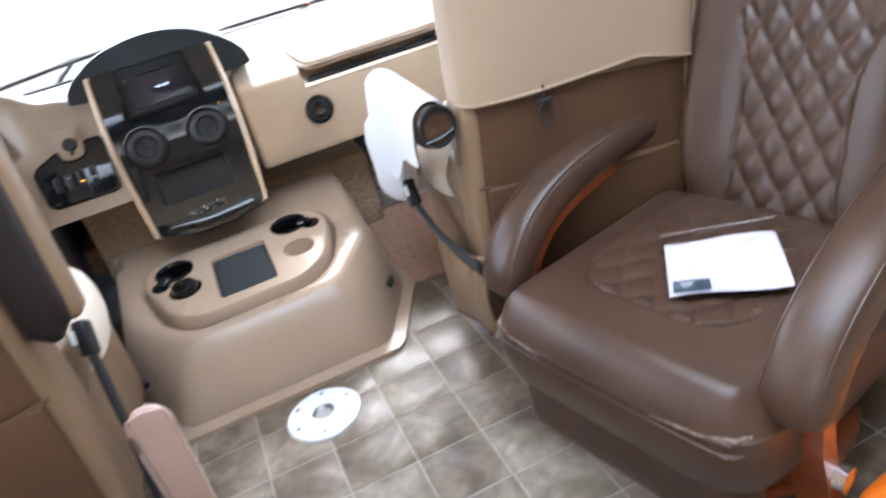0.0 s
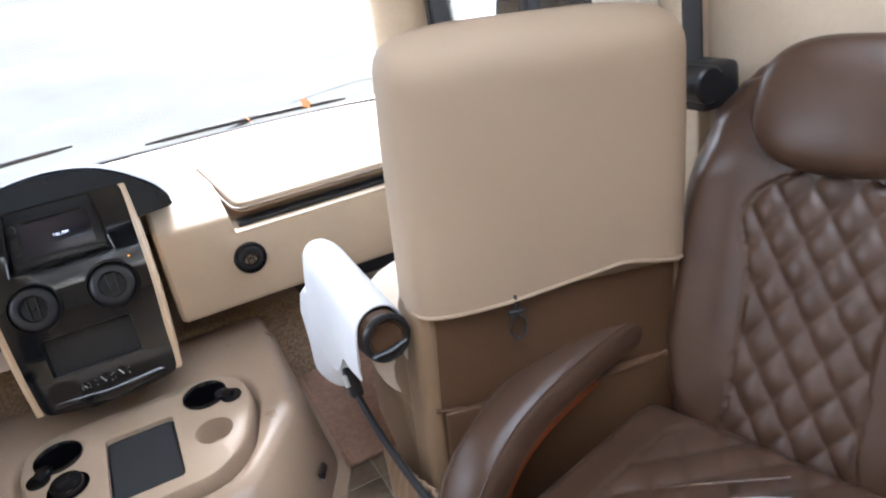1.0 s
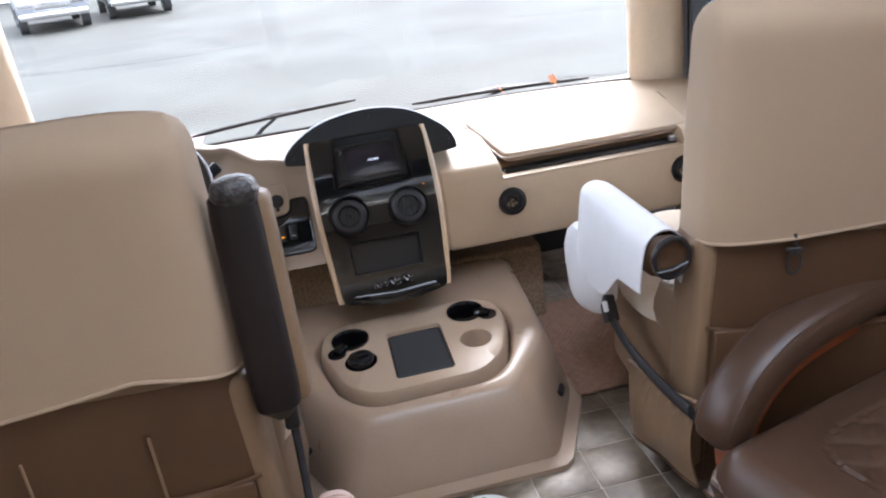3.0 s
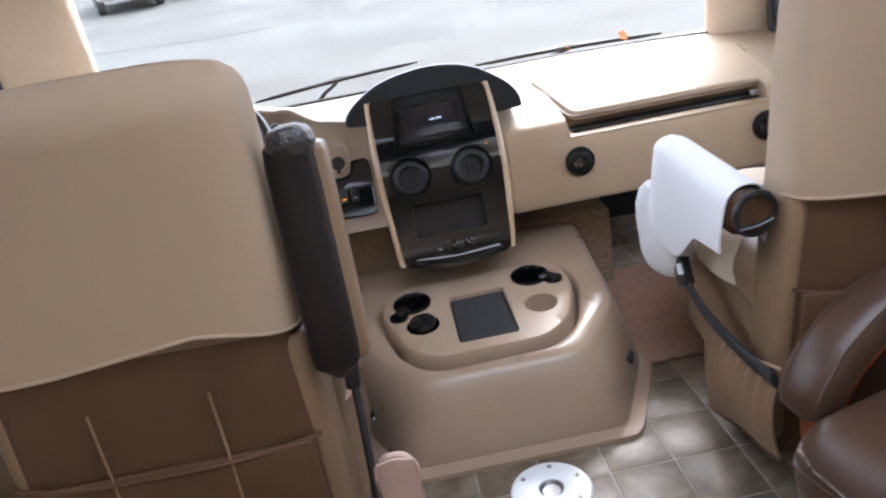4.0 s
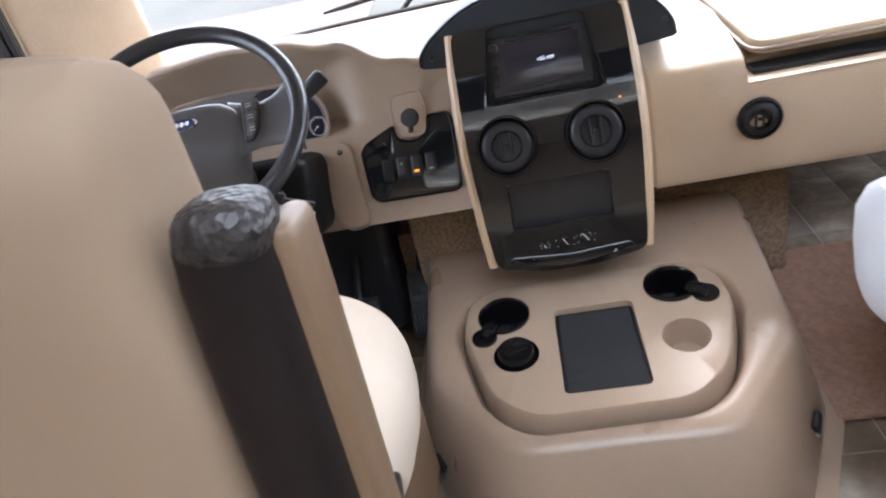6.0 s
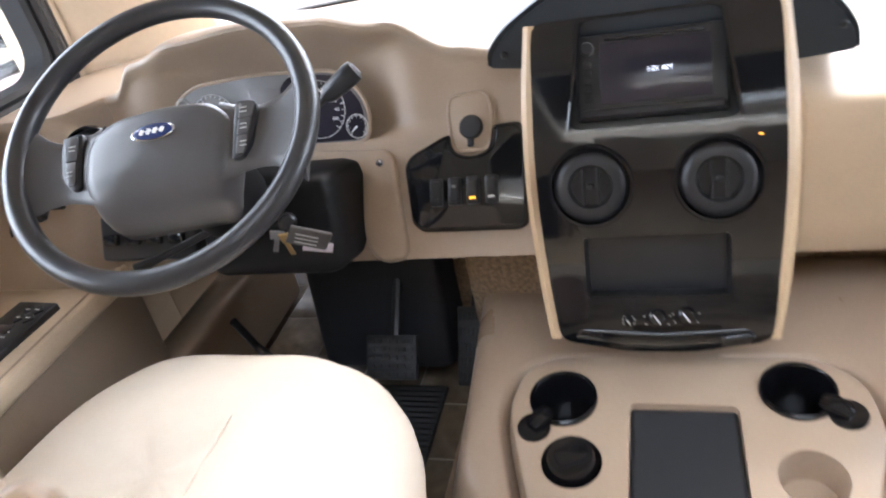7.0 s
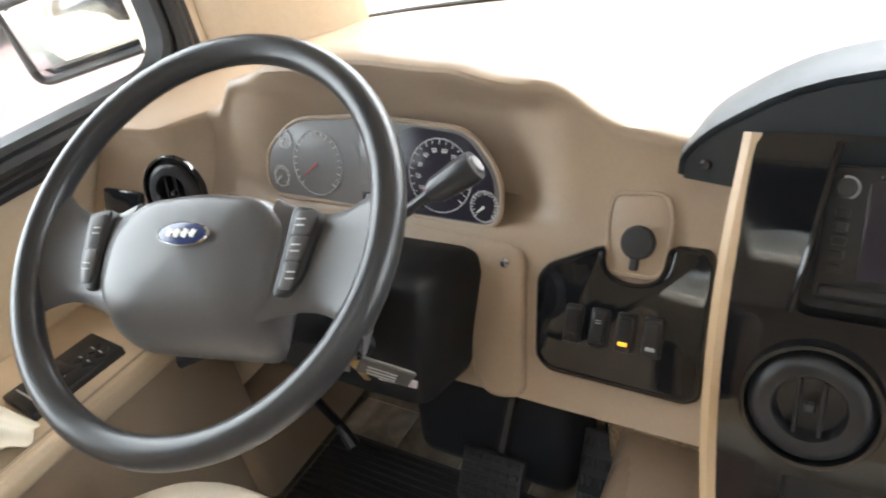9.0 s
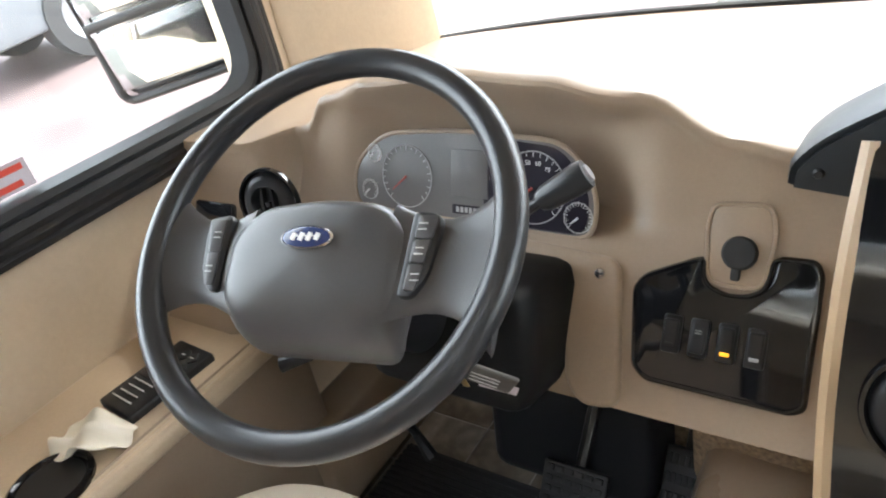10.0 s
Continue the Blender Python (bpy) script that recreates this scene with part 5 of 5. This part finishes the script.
# ---- recliner ----
def recliner():
    t = thing("recliner_chair", "chocolate leather swivel recliner with diamond quilting and cherry wood arms", "recliner", pose(0.772, 1.025, 0.0, 0, 0, 105))
    # seat cushion: rounded slab with quilted middle; x to its right, y to its front
    def quilt(u, v, size):
        a, b = u / size + v / (size * 1.35), u / size - v / (size * 1.35)
        return (abs(math.sin(math.pi * a)) * abs(math.sin(math.pi * b))) ** 0.42
    W, D = 0.56, 0.57
    nu, nv = 100, 100
    rows = []
    for j in range(nv + 1):
        v = -1 + 2 * j / nv
        row = []
        for i in range(nu + 1):
            u = -1 + 2 * i / nu
            edge = max(0.0, (max(abs(u) - 0.80, 0) / 0.20) ** 2 + (max(abs(v) - 0.80, 0) / 0.20) ** 2)
            z = 0.322 + 0.018 * (1 - u * u) * (1 - 0.4 * v * v) - 0.060 * min(1.3, edge)
            rr = (u / 0.60) ** 4 + ((v + 0.20) / 0.70) ** 4
            if rr < 1.0:
                z -= 0.012 * (1 - rr) ** 0.3 - 0.008 * quilt(u * W / 2, v * D / 2, 0.075)
            elif rr < 1.10:
                z -= 0.004
            kx = 1 - 0.10 * max(0, abs(v) - 0.7) ** 2 / 0.09
            row.append((u * W / 2 * kx, v * D / 2 + 0.018 + 0.01 * (1 - u * u), z))
        rows.append(row)
    top = loft(rows, closed=False)
    cushion = part("cushion", top, LEATHR, t, sharp=60)
    body = ringed([([(x, y + 0.018) for x, y in oval(a, b, 7, 48)], z) for a, b, z in ((0.55, 0.56, 0.150), (0.57, 0.58, 0.165), (0.58, 0.596, 0.225), (0.572, 0.585, 0.262), (0.53, 0.54, 0.280))])
    part("cushion_body", body, LEATHR, t)
    for v in (0.262, 0.274):
        part("stitching", tube(smooth_path([(x, v + 0.042 - 0.30 * abs(x) ** 3, 0.252 + (0.274 - v) * 1.0) for x in np.linspace(-0.25, 0.25, 12)], 3), 0.0022, 5), LEATHR, t)
    for sx in (-1, 1):
        part("worn_edge", tube([(sx * 0.268, 0.255, 0.268), (sx * 0.250, 0.290, 0.268), (sx * 0.20, 0.306, 0.264), (sx * 0.12, 0.314, 0.260)], [0.0015, 0.0038, 0.0028, 0.001], 6), WORNEDGE, t, "scuffed pale wear along the cushion edge")
    part("footrest", rbox(0.50, 0.07, 0.20, 0.028, 3, loc=(0.0, 0.235, 0.095)), LEATHR, t, "leather footrest folded below the seat")
    part("underframe", rbox(0.44, 0.40, 0.10, 0.02, 1, loc=(0, 0.0, 0.14)), BLACK, t)
    part("swivel_base", lathe([(0.26, 0.0), (0.26, 0.02), (0.22, 0.035), (0.06, 0.05), (0.05, 0.12)], 40), WOOD, t, "round cherry wood base")
    # backrest
    n, steps = 120, 150
    H = 0.645
    front = []
    for j in range(steps + 1):
        s = j / steps
        z = lerp(0.30, 0.30 + H, s)
        row = []
        for i in range(n + 1):
            u = -1 + 2 * i / n
            half = table([(0.0, 0.245), (0.25, 0.285), (0.6, 0.288), (0.8, 0.262), (0.92, 0.225), (1.0, 0.165)], s)
            edge = max(0.0, (abs(u) - 0.72) / 0.28)
            x = u * half
            dep = 0.045 * (1 - edge ** 2) - 0.045 * edge ** 2 - 0.06 * max(0, (s - 0.93) / 0.07) ** 2
            bol = math.exp(-((abs(u) - 0.74) / 0.16) ** 2) * hill(s, 0.12, 0.66, 0.12)
            dep += 0.022 * bol
            wide = 0.132 - 0.030 * hill(s, 0.1, 0.4, 0.2)
            centre = (x / wide) ** 2 if s < 0.56 else (x / wide) ** 2 + ((s - 0.56) / 0.14) ** 2
            if centre < 1.0 and s < 0.78:
                dep -= 0.010 - 0.011 * quilt(x, z, 0.064)
            elif centre < 1.14 and s < 0.80:
                dep -= 0.006
            row.append((x, -0.275 - 0.235 * s ** 1.05 + dep, z - 0.075 * s ** 8 * u * u))
        front.append(row)
    bm = loft(front, closed=False)
    part("backrest", bm, LEATHR, t, "diamond quilted back with headrest pillow", sharp=60)
    part("headrest", moved(ringed([(oval(0.285 * k, 0.215 * k, 2.7, 48), z) for k, z in ((1.0, -0.045), (1.0, 0.0), (0.985, 0.018), (0.94, 0.031), (0.86, 0.040), (0.72, 0.046), (0.5, 0.050), (0.25, 0.052))]), pose(0.0, -0.430, 0.850, -70, 0, 0)), LEATHR, t, "plump leather headrest pillow")
    rear = []
    for j in range(20):
        s = j / 19
        z = lerp(0.29, 0.27 + H, s)
        half = table([(0.0, 0.245), (0.25, 0.285), (0.6, 0.288), (0.8, 0.262), (0.92, 0.215), (1.0, 0.13)], s) + 0.003
        rear.append([(x, y - 0.330 - 0.235 * s ** 1.05, z) for x, y in oval(2 * half, 0.10, 3, 32)])
    part("back_shell", loft(rear), LEATHR, t)
    for sx in (-1, 1):
        # arm: upholstered arch over a wooden bow, wooden front leg
        ax = sx * (0.315 if sx > 0 else 0.288)
        bow = smooth_path([(ax, 0.120, 0.0), (ax, 0.150, 0.12), (ax, 0.170, 0.235), (ax, 0.135, 0.325), (ax, 0.040, 0.390), (ax * 0.97, -0.115, 0.425), (ax * 0.95, -0.295, 0.432)], 6)
        wood = []
        for i, p in enumerate(bow):
            q = bow[min(i + 1, len(bow) - 1)] - bow[max(i - 1, 0)]
            q.normalize()
            nrm = Vector((0, -q.z, q.y))
            wood.append([p + Vector((a * 0.030, 0, 0)) + nrm * b for a, b in ((-1, -0.018), (1, -0.018), (1, 0.018), (-1, 0.018))])
        part("arm_frame", loft(wood), WOOD, t, "bent cherry wood arm frame", sharp=40)
        k0 = 13
        pts = [p for p in bow[k0:]]
        rings = []
        for i, p in enumerate(pts):
            q = pts[min(i + 1, len(pts) - 1)] - pts[max(i - 1, 0)]
            q.normalize()
            nrm = Vector((0, -q.z, q.y)) * 1
            if nrm.z < 0:
                nrm = -nrm
            s = i / (len(pts) - 1)
            k = math.sqrt(max(0.08, 1 - max(0, (abs(s - 0.5) * 2 - 0.82) / 0.18) ** 2))
            c = p + nrm * 0.042
            rings.append([c + Vector((x * k, 0, 0)) + nrm * (y * k) for x, y in oval(0.105, 0.080, 2.8, 24)])
        part("arm_pad", loft(rings), LEATHR, t, "padded leather arm")
        for q in (3, 9):
            part("arm_stitching", tube([r[q] for r in rings[2:-2]], 0.0022, 6), LEATHR, t)
        part("back_leg", tube([(ax * 0.95, -0.20, 0.44), (ax, -0.22, 0.22), (ax, -0.20, 0.0)], 0.020, 8), WOOD, t)
        part("swivel_knob", lathe([(0.022, 0.0), (0.022, 0.02), (0.001, 0.024)], 20, (0, 0, 0)), CHROME, t).matrix_local = pose(ax + sx * 0.030, 0.145, 0.13, 0, sx * 90, 0)
    return t


recliner()

# document pouch on the chair
bag = thing("document_pouch", "clear zip pouch with a pale lilac sheet, on the chair seat", "pouch", pose(0.7755, 0.969, 0.345, 0, -2, -35))
sheet = []
for j in range(13):
    sheet.append([(lerp(-0.095, 0.095, i / 12), lerp(-0.088, 0.088, j / 12), 0.003 + 0.003 * math.sin(i * 0.5 + j * 0.3)) for i in range(13)])
part("sheet", loft(sheet, closed=False), PAPER, bag, "pale lilac paper")
film = [[(x * 1.1, y * 1.18 + 0.012, z + 0.0035 + 0.0015 * math.sin(31 * x + 17 * y)) for x, y, z in row] for row in sheet]
f = part("film", loft(film, closed=False), BAGCLEAR, bag, "clear plastic film")
f.visible_shadow = False
part("zip_strip", tube([(-0.100, 0.114, 0.008), (0.0, 0.120, 0.008), (0.100, 0.116, 0.016)], 0.003, 6, flat=0.5), BAGCLEAR, bag)
part("label_block", moved(prism(fillet([(-0.030, -0.017), (0.030, -0.017), (0.030, 0.017), (-0.030, 0.017)], 0.004), 0.0008), pose(-0.058, -0.066, 0.0075, 0, 0, 0)), INK, bag, "dark slate printed block")
for i, (x, y, w) in enumerate(((-0.066, -0.060, 0.022), (-0.066, -0.068, 0.014), (-0.01, -0.078, 0.03), (0.05, 0.06, 0.03), (0.07, -0.01, 0.006), (0.07, -0.05, 0.006), (-0.05, -0.02, 0.012))):
    part("print_bar", rbox(w, 0.0022, 0.0006, 0.0002, 0, loc=(x, y, 0.0092 if i < 2 else 0.0072)), SILVERP if i < 2 else GREYM, bag)

tool = thing("orange_case", "bright orange plastic case on the floor behind the recliner", "plastic case", pose(0.90, 0.560, 0.0, 0, 0, 8))
part("shell", rbox(0.36, 0.24, 0.12, 0.03, 2, loc=(0, 0, 0.06)), ORANGE, tool)
part("grip_hole", rbox(0.05, 0.012, 0.022, 0.008, 1, loc=(-0.04, 0.118, 0.085)), BLACK, tool)

# ---- driver's side ledge ----
ledge = thing("side_ledge", "tan driver's side ledge with controls and a cup holder", "ledge")
part("top", rbox(0.27, 1.02, 0.035, 0.010, 1, loc=(-1.118, 1.66, 0.4425)), TAN, ledge)
part("bead", tube([(-0.990, 1.16, 0.458), (-0.992, 2.16, 0.458)], 0.006, 8), TAN, ledge)
part("groove", tube([(-1.008, 1.16, 0.4605), (-1.010, 2.16, 0.4605)], 0.0022, 6), BROWNP, ledge)
part("side", rbox(0.03, 1.02, 0.43, 0.006, 1, loc=(-1.02, 1.66, 0.215), rot=(0, 3, 0)), BROWNP, ledge, "taupe side panel")
part("kick", rbox(0.10, 0.55, 0.20, 0.02, 1, loc=(-1.02, 2.38, 0.12)), BROWNP, ledge)
pad = thing("control_keypad", "black keypad with pale printed keys on the ledge", "keypad", pose(-1.088, 1.958, 0.460, 0, 0, -4))
part("body", rbox(0.092, 0.155, 0.016, 0.004, 1, loc=(0, 0, 0.006)), BLACK, pad)
for i in range(2):
    for j in range(2):
        part("key", rbox(0.020, 0.020, 0.004, 0.003, 0, loc=(0.012 + 0.022 * i - 0.010, 0.030 + 0.022 * j, 0.0145), rot=(0, 0, 45)), RUBBER, pad)
        part("key_mark", rbox(0.009, 0.0016, 0.0008, 0.0002, 0, loc=(0.012 + 0.022 * i - 0.010, 0.030 + 0.022 * j, 0.0168)), SILVERP, pad)
for i in range(5):
    part("mark", rbox(0.055 - 0.006 * (i % 3), 0.0025, 0.001, 0.0003, 0, loc=(-0.008, -0.058 + 0.013 * i, 0.0142)), GREYM, pad)
part("display", rbox(0.05, 0.022, 0.001, 0.0004, 0, loc=(-0.012, 0.0, 0.0143)), SCREEN, pad)
sw = thing("ledge_switch", "small black rocker switch on the ledge", "switch", pose(-1.105, 1.862, 0.460))
part("body", rbox(0.045, 0.028, 0.010, 0.003, 1, loc=(0, 0, 0.004)), BLACK, sw)
part("paddle", rbox(0.03, 0.018, 0.008, 0.002, 0, loc=(0, 0, 0.010), rot=(0, 8, 0)), BLACK, sw)
cup = thing("ledge_cup_holder", "round black plastic cup holder in the ledge", "cup holder", pose(-1.060, 1.752, 0.461) @ Matrix.Diagonal((1.16, 1.16, 1, 1)))
part("lip", lathe([(0.052, 0.0), (0.052, 0.006), (0.046, 0.010), (0.042, 0.006), (0.040, -0.001)], 36), CUPB, cup)
part("well", lathe([(0.041, 0.003), (0.039, 0.0015), (0.001, 0.0012)], 30), BLACK, cup)
part("notch", rbox(0.03, 0.05, 0.010, 0.004, 1, loc=(0.0, -0.055, 0.003)), CUPB, cup)
tis = thing("paper_tissue", "crumpled cream paper tissue lying by the cup holder", "tissue", pose(-1.068, 1.828, 0.463, 0, 0, 10))
rows = []
for j in range(17):
    row = []
    for i in range(21):
        u, v = i / 10 - 1, j / 8 - 1
        z = 0.010 + 0.020 * math.exp(-(u * 1.5 + v * 0.4) ** 2 * 3) + 0.008 * math.sin(4 * u + 2 * v) * (1 - abs(v)) + 0.007 * math.cos(5 * v - 2 * u)
        row.append((0.062 * u * (1 - 0.25 * v * v), 0.040 * v * (1 - 0.3 * u * u) + 0.012 * u, max(0.002, z)))
    rows.append(row)
bmt = loft(rows, closed=False)
bmesh.ops.solidify(bmt, geom=bmt.faces[:], thickness=0.001)
part("sheet", bmt, TISSUE, tis, sharp=70)

# ---- passenger side wall fittings ----
belt = thing("seat_belt", "black seat belt with retractor on the side wall", "seat belt")
part("webbing", rbox(0.006, 0.048, 0.90, 0.002, 0, loc=(1.185, 1.455, 1.33)), CABLE, belt)
part("retractor", rbox(0.09, 0.11, 0.085, 0.018, 2, loc=(1.175, 1.425, 0.862)), BLACK, belt, "black plastic retractor housing")
part("roller", lathe([(0.030, -0.05), (0.034, -0.045), (0.034, 0.045), (0.030, 0.05)], 20), BLACK, belt).matrix_local = pose(1.140, 1.415, 0.872, 90)
cur = thing("pleated_curtain", "cream pleated curtain gathered at the side window", "curtain")
fold = []
for z in np.linspace(0.62, 1.62, 6):
    fold.append([(1.215 + 0.020 * math.sin(1.9 * i), 1.60 + 0.0085 * i, z) for i in range(22)])
bmc = loft(fold, closed=False)
bmesh.ops.solidify(bmc, geom=bmc.faces[:], thickness=0.004)
part("fabric", bmc, CEILM, cur, sharp=60)
setting("trim", rbox(0.035, 0.05, 1.32, 0.008, 1, loc=(1.232, 1.50, 1.28)), TANWALL, "tan vertical wall trim strip", "trim")
tv = thing("wall_cabinet", "dark grey cabinet on the side wall behind the recliner", "cabinet")
part("body", rbox(0.14, 0.55, 0.9, 0.012, 1, loc=(1.18, 0.62, 1.50)), mat("charcoal laminate", (0.05, 0.045, 0.045), 0.5), tv)

# ---- outside ----
LOT = pose(0, 0, -0.95, 5.0, 1.0, 0)
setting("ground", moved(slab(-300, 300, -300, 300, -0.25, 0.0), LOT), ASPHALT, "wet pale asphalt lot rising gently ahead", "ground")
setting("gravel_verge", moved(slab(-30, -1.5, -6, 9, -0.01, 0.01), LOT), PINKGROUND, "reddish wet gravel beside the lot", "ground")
CRACKM = mat("dark crack filler", (0.030, 0.029, 0.026), 0.95, spec=0.0)
for pts in ([(2.0, 8.8), (3.0, 9.1), (3.8, 8.9), (5.5, 9.6)], [(-6, 16), (-3, 15.6), (-0.5, 16.4)], [(1.0, 7.2), (3.0, 7.0), (6.0, 7.6)], [(4, 15), (7, 14.2), (10, 15)]):
    crack = thing("ground_crack", "dark crack in the wet asphalt", "crack", LOT)
    tagged(crack, kind="structure")
    part("line", tube([(p.x, p.y, 0.002) for p in smooth_path([(x, y, 0) for x, y in pts], 6)], [0.010 + 0.007 * math.sin(2.1 * i) for i in range(6 * (len(pts) - 1) + 1)], 6, flat=0.15), CRACKM, crack)


def wiper(name, a, b, pivot):
    w = thing(name, "black windshield wiper resting on the glass", "wiper")
    A, B, P = Vector(a), Vector(b), Vector(pivot)
    part("blade", tube([lerp(A, B, i / 10) + Vector((0, 0.0, 0.006 * math.sin(math.pi * i / 10))) for i in range(11)], [0.004] + [0.008] * 9 + [0.004], 8), RUBBER, w)
    part("arm", tube([P, lerp(P, lerp(A, B, 0.5), 0.6) + Vector((0, 0.02, 0.01)), lerp(A, B, 0.5)], [0.012, 0.009, 0.006], 8), BLACK, w)
    part("bridge", tube([lerp(A, B, 0.3) + Vector((0, 0.012, 0.004)), lerp(A, B, 0.5) + Vector((0, 0.02, 0.012)), lerp(A, B, 0.7) + Vector((0, 0.012, 0.004))], 0.006, 8), BLACK, w)


wiper("wiper", (-0.62, 3.05, 0.735), (0.02, 3.10, 0.765), (-0.45, 3.14, 0.63))
wiper("wiper", (0.24, 3.09, 0.712), (0.98, 3.05, 0.705), (0.40, 3.14, 0.62))


def leaf(x, y, z, rz, s):
    t = thing("dry_leaf", "small orange dry leaf caught on the wiper", "leaf", pose(x, y, z, 60, 10, rz), "dry leaves")
    o = []
    for i in range(20):
        a = 2 * math.pi * i / 20
        o.append((s * (0.55 + 0.45 * abs(math.cos(2.5 * a))) * math.cos(a), s * (0.55 + 0.45 * abs(math.cos(2.5 * a))) * math.sin(a)))
    part("blade", prism(o, 0.002), LEAFM, t)
    part("stem", tube([(0, -s * 0.5, 0), (0.003, -s * 1.5, 0.004)], 0.0012, 5), LEAFM, t)


leaf(0.82, 3.03, 0.727, 20, 0.024)
leaf(0.60, 3.045, 0.724, 70, 0.018)

mir = thing("door_mirror", "chrome-backed truck mirror on the driver's side, wet with drops", "mirror")
mir.matrix_world = pose(-1.56, 2.53, 0.955, 0, -6, 38)
part("housing", rbox(0.34, 0.12, 0.46, 0.05, 3, loc=(0, 0.03, 0)), CHROME, mir, "wet chrome housing")
part("upper_glass", rbox(0.29, 0.008, 0.22, 0.02, 1, loc=(0, -0.034, 0.085)), MIRROR, mir, "flat mirror glass")
part("lower_glass", rbox(0.29, 0.008, 0.13, 0.02, 1, loc=(0, -0.034, -0.125)), MIRROR, mir, "convex mirror glass")
part("divider", rbox(0.31, 0.014, 0.020, 0.004, 0, loc=(0, -0.036, -0.045)), BLACK, mir)
part("rim", tube([(x, -0.032, z) for x, z in rect(-0.158, 0.158, -0.215, 0.215, 0.03)], 0.010, 8, closed=True), BLACK, mir, "black rubber rim")
part("bracket", tube([(0.08, 0.03, -0.20), (0.16, 0.0, -0.24), (0.27, -0.10, -0.22)], 0.026, 10), CHROME, mir)


def vehicle(name, label, m, col, length=5.4, h=1.85, wheel_r=0.38):
    t = thing(name, label, "truck", m)
    w = 1.95
    side = [(-length / 2, 0.45), (length / 2, 0.45), (length / 2, 0.95), (length * 0.46, 1.08), (length * 0.20, 1.15), (length * 0.10, h - 0.05), (length * 0.04, h), (-length * 0.14, h), (-length * 0.17, 1.2), (-length / 2, 1.2)]
    bm = prism(fillet(side, 0.12, 4), w, 0.05)
    part("body", moved(bm, pose(w / 2, 0, 0, 90, 0, 90)), col, t)
    part("windscreen", rbox(w * 0.82, 0.03, 0.62, 0.02, 0, loc=(0, length * 0.155, 1.48), rot=(62 - 90 + 2, 0, 0)), CARGLASS, t)
    for sx in (-1, 1):
        part("side_window", rbox(0.02, 1.2, 0.38, 0.02, 0, loc=(sx * (w / 2 + 0.005), -0.15, 1.50)), CARGLASS, t)
        part("headlight", rbox(0.34, 0.06, 0.2, 0.03, 1, loc=(sx * 0.72, length / 2, 0.86)), CHROME, t)
        for y in (length * 0.32, -length * 0.32):
            wl = part("wheel", lathe([(wheel_r * 0.6, -0.13), (wheel_r, -0.12), (wheel_r, 0.12), (wheel_r * 0.62, 0.13), (wheel_r * 0.6, 0.09)], 28), TYRE, t)
            wl.matrix_local = pose(sx * (w / 2 - 0.08), y, wheel_r, 0, 90, 0)
            part("rim", lathe([(wheel_r * 0.62, -0.05), (wheel_r * 0.6, 0.125), (wheel_r * 0.3, 0.10), (wheel_r * 0.14, 0.14), (0.01, 0.14)], 24), STEEL, wl)
    part("grille", rbox(1.05, 0.06, 0.34, 0.03, 1, loc=(0, length / 2, 0.82)), CHROME, t)
    part("bumper", rbox(w * 0.98, 0.14, 0.2, 0.05, 1, loc=(0, length / 2 + 0.04, 0.52)), CHROME, t)
    return t


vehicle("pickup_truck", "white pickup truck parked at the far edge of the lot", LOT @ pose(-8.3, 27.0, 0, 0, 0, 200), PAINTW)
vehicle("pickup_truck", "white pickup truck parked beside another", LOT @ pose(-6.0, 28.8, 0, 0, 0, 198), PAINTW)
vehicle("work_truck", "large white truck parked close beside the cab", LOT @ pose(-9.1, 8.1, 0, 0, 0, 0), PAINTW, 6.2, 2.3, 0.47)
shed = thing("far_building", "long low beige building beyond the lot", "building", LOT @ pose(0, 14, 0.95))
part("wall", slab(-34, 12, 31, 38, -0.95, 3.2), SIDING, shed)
part("roof", rbox(48, 8.5, 0.5, 0.1, 0, loc=(-11, 34.5, 3.4)), GREYM, shed)
for i in range(9):
    part("door", rbox(2.6, 0.1, 2.6, 0.05, 0, loc=(-31 + 5 * i, 30.97, 0.4)), PLATE, shed)
setting("grass_verge", moved(slab(-22, -7.2, 9.2, 12.5, -0.01, 0.02), LOT), GREENM, "strip of dull green grass at the lot's edge", "grass")
sticker = thing("warning_sticker", "small red and white sticker inside the side window", "sticker")
part("sheet", rbox(0.002, 0.085, 0.045, 0.0008, 0, loc=(-WALL - 0.028, 1.975, 0.790)), PAPER, sticker)
for i, dz in enumerate((0.012, -0.012)):
    part("print_bar", rbox(0.001, 0.07 - 0.02 * i, 0.010, 0.0003, 0, loc=(-WALL - 0.0265, 1.975, 0.790 + dz)), mat("red print", (0.7, 0.08, 0.05), 0.5), sticker)

# ---- floor tiles, each a piece of its own ----
TILE, GAP = 0.148, 0.0028
tile_mesh = put(None, rbox(TILE - GAP, TILE - GAP, 0.006, 0.0015, 0), VINYL)
X0, Y0 = 0.199, 1.528
for i in range(-10, 8):
    for j in range(-10, 10):
        x, y = X0 + TILE * (i + 0.5), Y0 + TILE * (j + 0.5)
        if abs(x) > WALL - 0.05 or y > 2.95 or (y < 0.75 and abs(x - 0.2) > 1.2):
            continue
        tl = new("tile", tile_mesh)
        tl.parent = floor
        tl.location = (x, y, -0.003)
